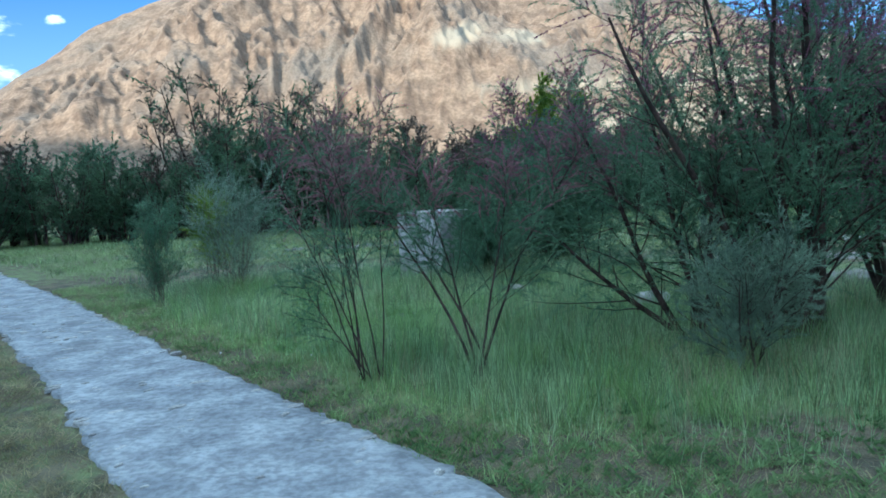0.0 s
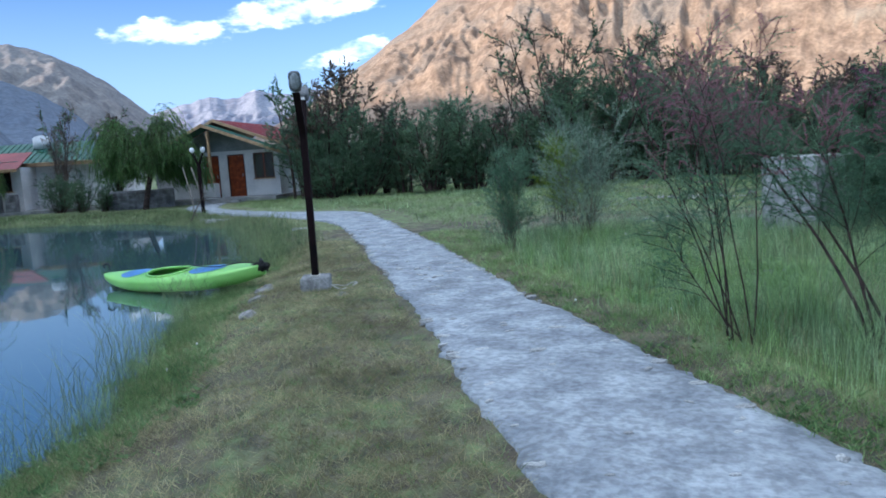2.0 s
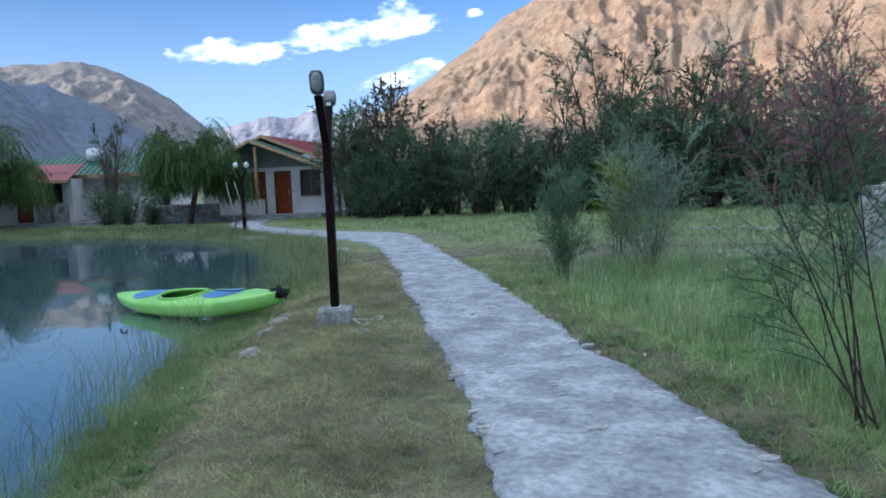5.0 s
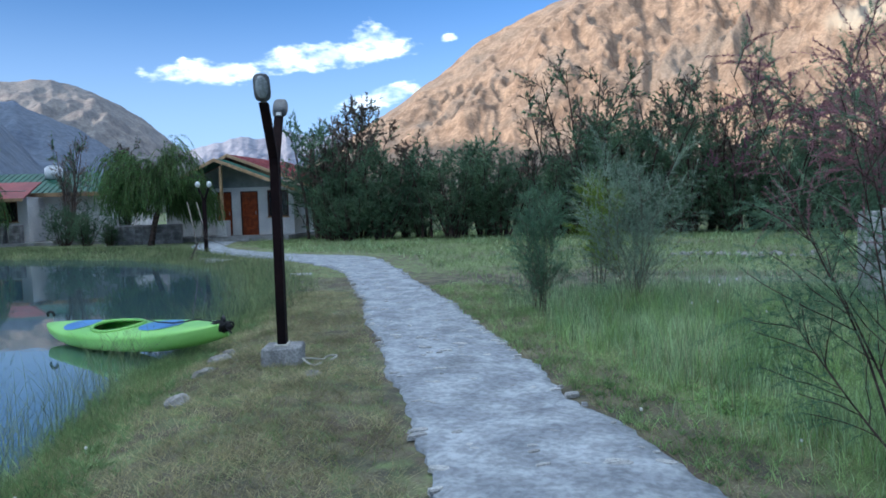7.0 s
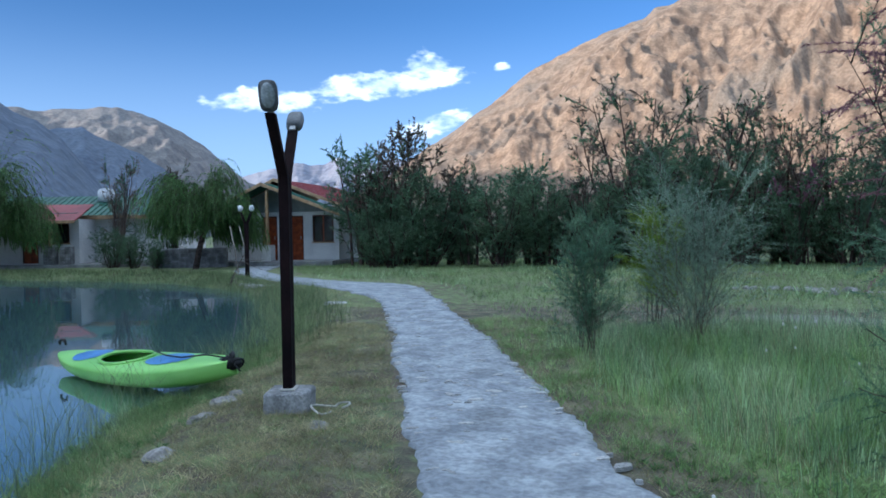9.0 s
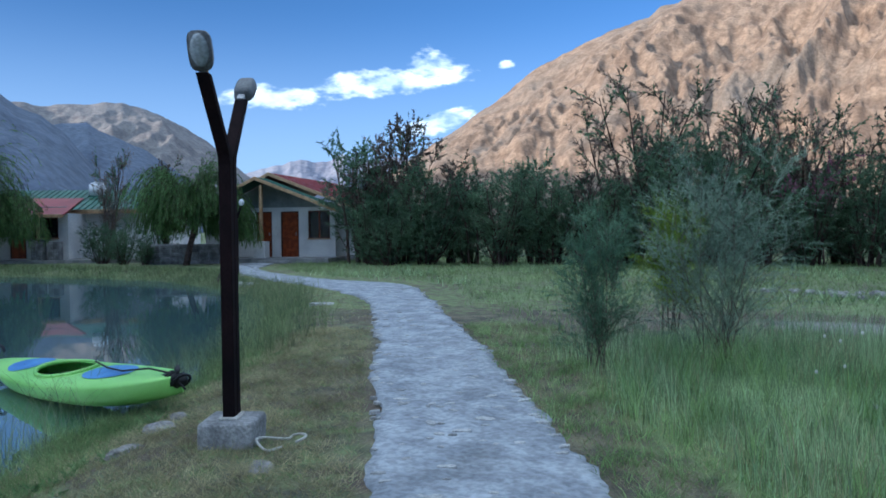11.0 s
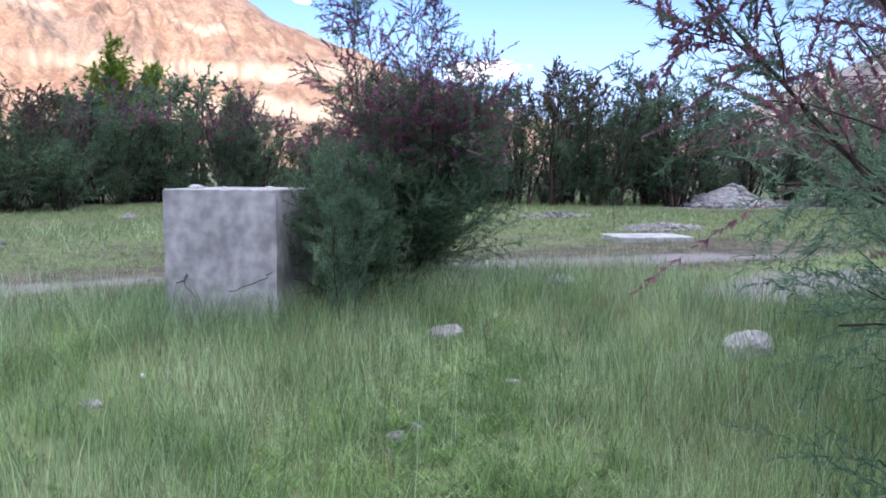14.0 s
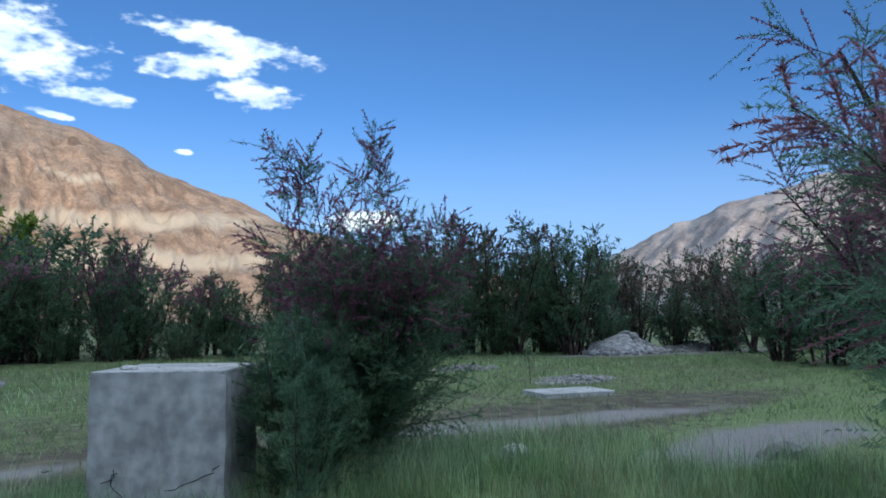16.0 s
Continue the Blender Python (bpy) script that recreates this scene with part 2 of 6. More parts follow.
M_STRAW = leafy("dry_stalk", (0.34, 0.305, 0.18), (0.52, 0.47, 0.31), 0.4)
M_PETAL = surface("white_petal", (0.7, 0.7, 0.66), (0.8, 0.8, 0.76), 0.8, 5, 20, 0)


def glass_material(name, tint, rough=0.03):
    m = bpy.data.materials.new(name)
    m.use_nodes = True
    p = m.node_tree.nodes["Principled BSDF"]
    p.inputs["Base Color"].default_value = (*tint, 1)
    p.inputs["Roughness"].default_value = rough
    p.inputs["Transmission Weight"].default_value = 0.9
    p.inputs["IOR"].default_value = 1.45
    return m


M_GLASS = glass_material("window_glass", (0.35, 0.4, 0.42))
M_LENS = surface("lamp_lens", (0.26, 0.29, 0.30), (0.42, 0.45, 0.47), 0.25, 6, 40, 0.0, spec=0.5)


def water_material():
    m = bpy.data.materials.new("pond_water")
    m.use_nodes = True
    n, l = m.node_tree.nodes, m.node_tree.links
    p = n["Principled BSDF"]
    p.inputs["Base Color"].default_value = (0.045, 0.08, 0.09, 1)
    p.inputs["Roughness"].default_value = 0.025
    p.inputs["IOR"].default_value = 4.5
    co = n.new("ShaderNodeTexCoord").outputs["Object"]
    t = n.new("ShaderNodeTexNoise")
    t.inputs["Scale"].default_value, t.inputs["Detail"].default_value = 2.2, 3
    l.new(co, t.inputs["Vector"])
    b = n.new("ShaderNodeBump")
    b.inputs["Strength"].default_value, b.inputs["Distance"].default_value = 0.05, 0.02
    l.new(t.outputs["Fac"], b.inputs["Height"])
    l.new(b.outputs[0], p.inputs["Normal"])
    return m


M_WATER = water_material()


def ground_material():
    """Soil, dry grass and green turf, mixed by the turf map of the sheet and by noise."""
    m = surface("turf_and_soil", (0.095, 0.09, 0.066), (0.205, 0.185, 0.122), 0.95, 3.0, 45, 0.9, third=(0.13, 0.105, 0.08), third_scale=1.1, distance=0.04)
    n, l = m.node_tree.nodes, m.node_tree.links
    p = n["Principled BSDF"]
    old = p.inputs["Base Color"].links[0].from_socket
    co = n.new("ShaderNodeTexCoord").outputs["Object"]
    t = n.new("ShaderNodeTexNoise")
    t.inputs["Scale"].default_value, t.inputs["Detail"].default_value = 5, 8
    l.new(co, t.inputs["Vector"])
    green = n.new("ShaderNodeMix")
    green.data_type = "RGBA"
    green.inputs["A"].default_value, green.inputs["B"].default_value = (0.15, 0.205, 0.075, 1), (0.27, 0.335, 0.15, 1)
    l.new(t.outputs["Fac"], green.inputs["Factor"])
    a = n.new("ShaderNodeAttribute")
    a.attribute_name = "turf"
    k = n.new("ShaderNodeMath")
    k.operation = "ADD"
    l.new(a.outputs["Fac"], k.inputs[0])
    l.new(t.outputs["Fac"], k.inputs[1])
    f = n.new("ShaderNodeMapRange")
    f.interpolation_type = "SMOOTHSTEP"
    f.inputs["From Min"].default_value, f.inputs["From Max"].default_value = 0.71, 1.11
    l.new(k.outputs[0], f.inputs["Value"])
    x = n.new("ShaderNodeMix")
    x.data_type = "RGBA"
    l.new(f.outputs[0], x.inputs["Factor"])
    l.new(old, x.inputs["A"])
    l.new(green.outputs["Result"], x.inputs["B"])
    dust = n.new("ShaderNodeAttribute")
    dust.attribute_name = "dust"
    y = n.new("ShaderNodeMix")
    y.data_type = "RGBA"
    y.inputs["B"].default_value = (0.31, 0.29, 0.275, 1)
    l.new(dust.outputs["Fac"], y.inputs["Factor"])
    l.new(x.outputs["Result"], y.inputs["A"])
    l.new(y.outputs["Result"], p.inputs["Base Color"])
    return m


M_GROUND = ground_material()


def mountain_material(name, low, high, pale, snow_from=None):
    m = surface(name, low, high, 0.95, 0.018, 0.10, 0.6, third=pale, third_scale=0.0035, third_at=(0.46, 0.68), distance=5.0, grain_range=(0.8, 1.17))
    nodes, links = m.node_tree.nodes, m.node_tree.links
    shader = nodes["Principled BSDF"]
    before = shader.inputs["Base Color"].links[0].from_socket
    scree = nodes.new("ShaderNodeAttribute")
    scree.attribute_name = "scree"
    band = nodes.new("ShaderNodeMix")
    band.data_type = "RGBA"
    band.inputs["B"].default_value = (0.40, 0.34, 0.255, 1)
    links.new(scree.outputs["Fac"], band.inputs["Factor"])
    links.new(before, band.inputs["A"])
    links.new(band.outputs["Result"], shader.inputs["Base Color"])
    if snow_from:
        n, l = m.node_tree.nodes, m.node_tree.links
        p = n["Principled BSDF"]
        old = p.inputs["Base Color"].links[0].from_socket
        co = n.new("ShaderNodeTexCoord").outputs["Object"]
        z = n.new("ShaderNodeSeparateXYZ")
        l.new(co, z.inputs[0])
        t = n.new("ShaderNodeTexNoise")
        t.inputs["Scale"].default_value, t.inputs["Detail"].default_value = 0.006, 8
        l.new(co, t.inputs["Vector"])
        k = n.new("ShaderNodeMath")
        k.operation = "MULTIPLY_ADD"
        k.inputs[1].default_value = 420
        l.new(t.outputs["Fac"], k.inputs[0])
        l.new(z.outputs["Z"], k.inputs[2])
        f = n.new("ShaderNodeMapRange")
        f.inputs["From Min"].default_value, f.inputs["From Max"].default_value = snow_from, snow_from + 60
        l.new(k.outputs[0], f.inputs["Value"])
        x = n.new("ShaderNodeMix")
        x.data_type = "RGBA"
        x.inputs["B"].default_value = (0.8, 0.81, 0.83, 1)
        l.new(f.outputs[0], x.inputs["Factor"])
        l.new(old, x.inputs["A"])
        l.new(x.outputs["Result"], p.inputs["Base Color"])
    return m


M_MOUNT = mountain_material("brown_rock_face", (0.185, 0.13, 0.092), (0.315, 0.23, 0.162), (0.235, 0.19, 0.148))
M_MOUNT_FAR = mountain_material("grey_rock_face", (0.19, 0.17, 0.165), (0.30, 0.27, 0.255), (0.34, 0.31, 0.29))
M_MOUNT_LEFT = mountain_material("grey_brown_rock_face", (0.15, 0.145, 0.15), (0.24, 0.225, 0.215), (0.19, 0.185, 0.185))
# blue of the distance haze is mixed into this grey rock's colour
M_MOUNT_SNOW = mountain_material("hazy_snowy_rock_face", (0.17, 0.18, 0.235), (0.25, 0.26, 0.32), (0.28, 0.29, 0.34), 690)
# rock with the blue of shade and haze put into its base colour
M_MOUNT_SHADE = mountain_material("shade_blue_rock_face", (0.09, 0.112, 0.16), (0.14, 0.168, 0.225), (0.12, 0.145, 0.195))

# ---- mesh helpers ----


def mesh_of(name, verts, faces, material, smooth=False):
    """A mesh from arrays: verts n x 3, faces a list of index arrays m x 3 or m x 4."""
    me = bpy.data.meshes.new(name)
    verts = np.asarray(verts, dtype=np.float32)
    faces = [np.asarray(f, dtype=np.int32) for f in faces if len(f)]
    me.vertices.add(len(verts))
    me.vertices.foreach_set("co", verts.ravel())
    loops = np.concatenate([f.ravel() for f in faces])
    sizes = np.concatenate([np.full(len(f), f.shape[1], np.int32) for f in faces])
    starts = np.concatenate([[0], np.cumsum(sizes)[:-1]]).astype(np.int32)
    me.loops.add(len(loops))
    me.loops.foreach_set("vertex_index", loops)
    me.polygons.add(len(sizes))
    me.polygons.foreach_set("loop_start", starts)
    me.polygons.foreach_set("loop_total", sizes)
    me.materials.append(material)
    me.update(calc_edges=True)
    if smooth:
        me.shade_smooth()
    return me


def piece(name, me, parent=None, label="", at=None):
    ob = new(name, me)
    if parent is not None:
        ob.parent = parent
    if at is not None:
        ob.matrix_basis = at
    return tagged(ob, label)


def part(name, bm, material, parent, label="", at=None, smooth=False):
    me = bpy.data.meshes.new(name)
    bmesh.ops.recalc_face_normals(bm, faces=bm.faces)
    bm.to_mesh(me)
    bm.free()
    me.materials.append(material)
    if smooth:
        me.shade_smooth()
    return piece(name, me, parent, label, at)


def thing(name, m, label, category, group="", kind=""):
    ob = new(name)
    ob.empty_display_size = 0.1
    ob.matrix_basis = m
    return tagged(ob, label, category, group, kind)


def box(x0, x1, y0, y1, z0, z1, bevel=0.0, segments=2):
    bm = bmesh.new()
    bmesh.ops.create_cube(bm, size=1)
    for v in bm.verts:
        v.co = Vector(((x0 + x1) / 2 + v.co.x * (x1 - x0), (y0 + y1) / 2 + v.co.y * (y1 - y0), (z0 + z1) / 2 + v.co.z * (z1 - z0)))
    if bevel:
        bmesh.ops.bevel(bm, geom=list(bm.edges), offset=bevel, segments=segments, affect="EDGES", profile=0.5)
    return bm


def tube(points, radii, sides=6):
    """Verts and quads of a tube along points."""
    p = np.asarray(points, float)
    d = np.gradient(p, axis=0)
    d /= np.linalg.norm(d, axis=1)[:, None] + 1e-9
    ref = np.where(np.abs(d[:, 2:3]) > 0.9, np.array([[1.0, 0, 0]]), np.array([[0, 0, 1.0]]))
    a = np.cross(d, ref)
    a /= np.linalg.norm(a, axis=1)[:, None] + 1e-9
    b = np.cross(d, a)
    ang = np.arange(sides) * 2 * np.pi / sides
    r = np.broadcast_to(np.asarray(radii, float), (len(p),))[:, None, None]
    v = p[:, None] + r * (np.cos(ang)[None, :, None] * a[:, None] + np.sin(ang)[None, :, None] * b[:, None])
    i = np.arange(len(p) - 1)[:, None] * sides
    j = np.arange(sides)[None]
    k = (j + 1) % sides
    f = np.stack([i + j, i + k, i + sides + k, i + sides + j], -1).reshape(-1, 4)
    caps = [np.arange(sides)[::-1], (len(p) - 1) * sides + np.arange(sides)]
    tri = np.array([[c[0], c[q], c[q + 1]] for c in caps for q in range(1, sides - 1)])
    return v.reshape(-1, 3), f, tri


class Gather:
    """Collects tubes and blades into one mesh."""

    def __init__(self):
        self.v, self.q, self.t, self.n = [], [], [], 0

    def tube(self, points, radii, sides=5):
        v, q, t = tube(points, radii, sides)
        self.v.append(v), self.q.append(q + self.n), self.t.append(t + self.n)
        self.n += len(v)

    def slivers(self, base, along, width, rng):
        """Thin pointed leaves from base along the given vectors."""
        k = len(base)
        side = np.cross(along, rng.normal(size=(k, 3)))
        side *= (width / (np.linalg.norm(side, axis=1) + 1e-9))[:, None]
        v = np.stack([base - side, base + side, base + along], 1).reshape(-1, 3)
        f = np.arange(k)[:, None] * 3 + np.array([[0, 1, 2]])
        self.v.append(v), self.t.append(f + self.n)
        self.n += len(v)

    def mesh(self, name, material, smooth=False):
        return mesh_of(name, np.concatenate(self.v), [np.concatenate(x) for x in (self.q, self.t) if x], material, smooth)


def smoothstep(a, b, x):
    t = np.clip((x - a) / (b - a), 0, 1)
    return t * t * (3 - 2 * t)


# ---- the plan ----
PATH_RIGHT = [(5.0, -3.0), (2.6, 0.3), (0.35, 3.3), (-0.65, 4.56), (-1.85, 6.1), (-3.0, 7.55), (-3.95, 8.8), (-5.3, 10.65), (-6.9, 12.75), (-9.0, 15.3), (-11.7, 18.75), (-12.7, 19.3), (-15.3, 19.6), (-18.8, 21.2), (-22.0, 23.4), (-24.2, 26.6)]
PATH_LEFT = [(3.4, -3.9), (0.9, -0.3), (-1.6, 3.65), (-2.45, 4.75), (-3.5, 6.2), (-4.45, 7.45), (-5.45, 8.8), (-6.7, 10.5), (-8.0, 12.2), (-9.7, 14.4), (-11.6, 16.3), (-13.8, 17.6), (-16.7, 19.1), (-19.8, 20.6), (-23.2, 22.9), (-25.6, 26.2)]
SHORE = [(-4.6, -4.0), (-4.2, 0.5), (-4.5, 2.6), (-5.05, 3.8), (-6.05, 5.2), (-6.75, 6.1), (-7.25, 6.9), (-7.7, 7.8), (-8.6, 9.6), (-10.0, 11.6), (-12.4, 14.1), (-15.0, 16.6), (-18.5, 18.6), (-22.5, 19.7), (-27.0, 19.5), (-32.0, 18.6), (-40.0, 14.0), (-44.0, 2.0), (-36.0, -12.0), (-16.0, -14.0), (-6.5, -9.0)]
WATER_Z = -0.26


def to_segments(x, y, pts, closed):
    """Distance from points to a line of segments, and whether inside, if it is closed."""
    p = np.array(pts + ([pts[0]] if closed else []))
    best = np.full(np.shape(x), 1e9)
    inside = np.zeros(np.shape(x), bool)
    for (ax, ay), (bx, by) in zip(p[:-1], p[1:]):
        ux, uy = bx - ax, by - ay
        s = np.clip(((x - ax) * ux + (y - ay) * uy) / (ux * ux + uy * uy), 0, 1)
        best = np.minimum(best, np.hypot(x - ax - s * ux, y - ay - s * uy))
        if closed:
            cross = (ay > y) != (by > y)
            with np.errstate(divide="ignore", invalid="ignore"):
                inside ^= cross & (x < (bx - ax) * (y - ay) / (by - ay if by != ay else 1e-9) + ax)
    return np.where(inside, -best, best) if closed else best


def wave(x, y, s, k):
    """A cheap smooth uneven field of about -1 to 1."""
    return (np.sin(x * 1.7 / s + 1.3 * k) * np.cos(y * 1.3 / s - 0.7 * k) + 0.6 * np.sin((x + y) * 2.9 / s + k * 2.1) * np.cos((x - y) * 2.3 / s + k)
            + 0.35 * np.sin(x * 6.1 / s - k) * np.sin(y * 5.3 / s + 2 * k)) / 1.6


PATH_POLY = PATH_RIGHT + PATH_LEFT[::-1]


def pond_distance(x, y):
    return to_segments(x, y, SHORE, True) + 0.12 * wave(x, y, 1.1, 2.0)


def path_distance(x, y):
    return to_segments(x, y, PATH_POLY, True)


def ground_z(x, y):
    x, y = np.asarray(x, float), np.asarray(y, float)
    d = pond_distance(x, y)
    near = np.exp(-((x + 3) ** 2 + (y - 8) ** 2) / 900.0)
    z = 0.025 * wave(x, y, 2.5, 1.0) * near + 0.012 * wave(x, y, 0.55, 4.0) * near
    z = z - 0.012 - 0.30 * (1 - smoothstep(-0.3, 1.6, d)) - 0.8 * (1 - smoothstep(-3.0, -0.1, d))
    pd = path_distance(x, y)
    return np.where(pd < 0.25, z * smoothstep(-0.15, 0.25, pd) - 0.02 * (1 - smoothstep(-0.15, 0.1, pd)), z)


def on_ground(x, y):
    return float(ground_z(np.array([x]), np.array([y]))[0])


def axis_steps(fine0, fine1, step, reach):
    inner = list(np.arange(fine0, fine1, step))
    grow, hi, lo = step, [inner[-1]], [inner[0]]
    while hi[-1] < reach:
        grow = grow * 1.13
        hi.append(hi[-1] + grow)
    grow = step
    while lo[-1] > -reach:
        grow = grow * 1.13
        lo.append(lo[-1] - grow)
    return np.array(lo[:0:-1] + inner + hi[1:])


def turf_map(x, y):
    """0 bare and dry, 1 green."""
    p, s = path_distance(x, y), pond_distance(x, y)
    right = (x * 0.8 + y * 0.6) > (PATH_RIGHT[6][0] * 0.8 + PATH_RIGHT[6][1] * 0.6 - 0.6)
    field = 0.12 + smoothstep(0.15, 0.9, p) * 0.5
    verge = 0.28 + 0.4 * (1 - smoothstep(0.2, 1.0, s))
    v = np.where(right, field, verge)
    v = np.where(y > 14, 0.42, v)
    for cx, cy, rx, ry in BARE:
        v = v - 0.7 * np.exp(-(((x - cx) / rx) ** 2 + ((y - cy) / ry) ** 2))
    return np.clip(v + 0.12 * wave(x, y, 1.6, 3.0), 0, 1)


BARE = [(1.3, 3.8, 1.6, 0.75), (-1.4, 15.2, 2.6, 1.1), (5.2, 14.0, 4.5, 1.2), (-5.6, 12.2, 1.2, 1.8), (9, 13, 4, 0.9), (-4.5, 14.5, 2, 1.2)]
DUST = [(5.9, 13.6, 3.4, 0.55, -0.35), (6.4, 10.5, 2.4, 0.8, -0.05), (-1.6, 15.2, 2.0, 0.35, -0.1), (25, 22.5, 6, 1.6, -0.4), (-2.2, 15.0, 1.2, 0.4, 0)]


def dust_map(x, y):
    v = np.zeros(np.shape(x))
    for cx, cy, rx, ry, turn in DUST:
        u, w = (x - cx) * math.cos(turn) + (y - cy) * math.sin(turn), (y - cy) * math.cos(turn) - (x - cx) * math.sin(turn)
        v = np.maximum(v, smoothstep(1.25, 0.65, np.hypot(u / rx, w / ry) + 0.22 * wave(x, y, 0.8, 5.0)))
    return v


def make_ground():
    gx, gy = axis_steps(-13, 8, 0.16, 4900), axis_steps(-2, 18, 0.16, 4900)
    x, y = np.meshgrid(gx, gy)
    z = ground_z(x, y)
    v = np.stack([x, y, z], -1).reshape(-1, 3)
    w = len(gx)
    i = (np.arange(len(gy) - 1)[:, None] * w + np.arange(w - 1)[None]).ravel()
    me = mesh_of("ground", v, [np.stack([i, i + 1, i + w + 1, i + w], -1)], M_GROUND, True)
    for name, values in (("turf", turf_map(x, y)), ("dust", dust_map(x, y))):
        a = me.attributes.new(name, "FLOAT", "POINT")
        a.data.foreach_set("value", values.ravel().astype(np.float32))
    return tagged(new("ground", me), "trodden soil with dry mown grass and green turf", "ground", kind="structure")


ground = make_ground()


def resample(pts, step):
    p = np.array(pts, float)
    s = np.concatenate([[0], np.cumsum(np.linalg.norm(np.diff(p, axis=0), axis=1))])
    t = np.linspace(0, 1, int(s[-1] / step))
    return np.stack([np.interp(t * s[-1], s, p[:, k]) for k in range(2)], -1)


def rounded_line(pts, times=2):
    p = [np.array(q, float) for q in pts]
    for _ in range(times):
        out = [p[0]]
        for a, b in zip(p[:-1], p[1:]):
            out += [a * 0.75 + b * 0.25, a * 0.25 + b * 0.75]
        p = out + [p[-1]]
    return p


def make_path():
    """A thin sheet of lime concrete with an uneven broken edge."""
    n = 420
    sides = []
    for line in (PATH_LEFT, PATH_RIGHT):
        p = resample([tuple(q) for q in rounded_line(line)], 0.05)
        k = np.linspace(0, len(p) - 1, n).astype(int)
        sides.append(p[k])
    rng = np.random.default_rng(3)
    left, right = sides
    across = right - left
    across /= np.linalg.norm(across, axis=1)[:, None]
    jag = lambda: (0.05 * np.interp(np.arange(n), np.arange(0, n, 7), rng.normal(size=len(range(0, n, 7)))) + rng.normal(size=n) * 0.022)[:, None]
    left, right = left + across * jag(), right + across * jag()
    m = 25
    t = np.linspace(0, 1, m)
    xy = left[:, None] * (1 - t)[None, :, None] + right[:, None] * t[None, :, None]
    z = 0.022 + 0.008 * wave(xy[..., 0], xy[..., 1], 0.25, 7.0) + 0.006 * wave(xy[..., 0], xy[..., 1], 0.09, 1.0)
    z[:, 0] = z[:, -1] = -0.05
    z[:, 1] *= 0.6
    z[:, -2] *= 0.6
    t2 = t.copy()
    t2[1], t2[-2] = 0.012, 0.988
    xy = left[:, None] * (1 - t2)[None, :, None] + right[:, None] * t2[None, :, None]
    v = np.concatenate([xy, z[..., None]], -1).reshape(-1, 3)
    i = (np.arange(n - 1)[:, None] * m + np.arange(m - 1)[None]).ravel()
    me = mesh_of("pavement", v, [np.stack([i, i + 1, i + m + 1, i + m], -1)], M_PATH, True)
    return tagged(new("pavement", me), "pale grey lime-concrete garden path, patchy and worn", "path", kind="structure")


path = make_path()


def make_water():
    bm = bmesh.new()
    c = np.mean(SHORE, axis=0)
    bm.faces.new([bm.verts.new((x + (x - c[0]) * 0.05, y + (y - c[1]) * 0.05, WATER_Z)) for x, y in SHORE])
    bmesh.ops.triangulate(bm, faces=bm.faces)
    me = bpy.data.meshes.new("water")
    bmesh.ops.recalc_face_normals(bm, faces=bm.faces)
    bm.to_mesh(me)
    bm.free()
    me.materials.append(M_WATER)
    return tagged(new("water", me), "still dark green pond mirroring sky and cabins", "pond", kind="structure")


water = make_water()

# ---- mountains ----


def lattice_noise(x, y, seed):
    """Smooth value noise of -1 to 1."""
    ix, iy = np.floor(x).astype(np.int64), np.floor(y).astype(np.int64)
    fx, fy = x - ix, y - iy

    def corner(a, b):
        h = (a * 374761393 + b * 668265263 + seed * 982451653) & 0xFFFFFFFF
        h = ((h ^ (h >> 13)) * 1274126177) & 0xFFFFFFFF
        return ((h ^ (h >> 16)) & 0xFFFF) / 32767.5 - 1

    u, w = fx ** 3 * (fx * (fx * 6 - 15) + 10), fy ** 3 * (fy * (fy * 6 - 15) + 10)
    return (corner(ix, iy) * (1 - u) + corner(ix + 1, iy) * u) * (1 - w) + (corner(ix, iy + 1) * (1 - u) + corner(ix + 1, iy + 1) * u) * w


def rough_noise(x, y, seed, octaves=4, ridged=False):
    """Several octaves of noise; ridged gives sharp spurs between rounded gullies."""
    total, size, c, d = 0.0, 1.0, math.cos(0.6), math.sin(0.6)
    for k in range(octaves):
        n = lattice_noise(x, y, seed + 17 * k)
        total = total + size * ((1 - 2 * np.abs(n)) if ridged else n)
        size *= 0.5
        x, y = (x * c - y * d) * 2.03 + 5.3, (x * d + y * c) * 2.03 - 2.7
    return total


# azimuth, elevation, half width and height of the pale scree bands
PALE = [(-20, 4.6, 13, 0.8), (-17, 7.4, 13, 0.7), (-17.5, 10.4, 2.6, 0.22), (-1.6, 11.4, 2.0, 0.7), (-6.4, 10.9, 1.8, 0.45)]


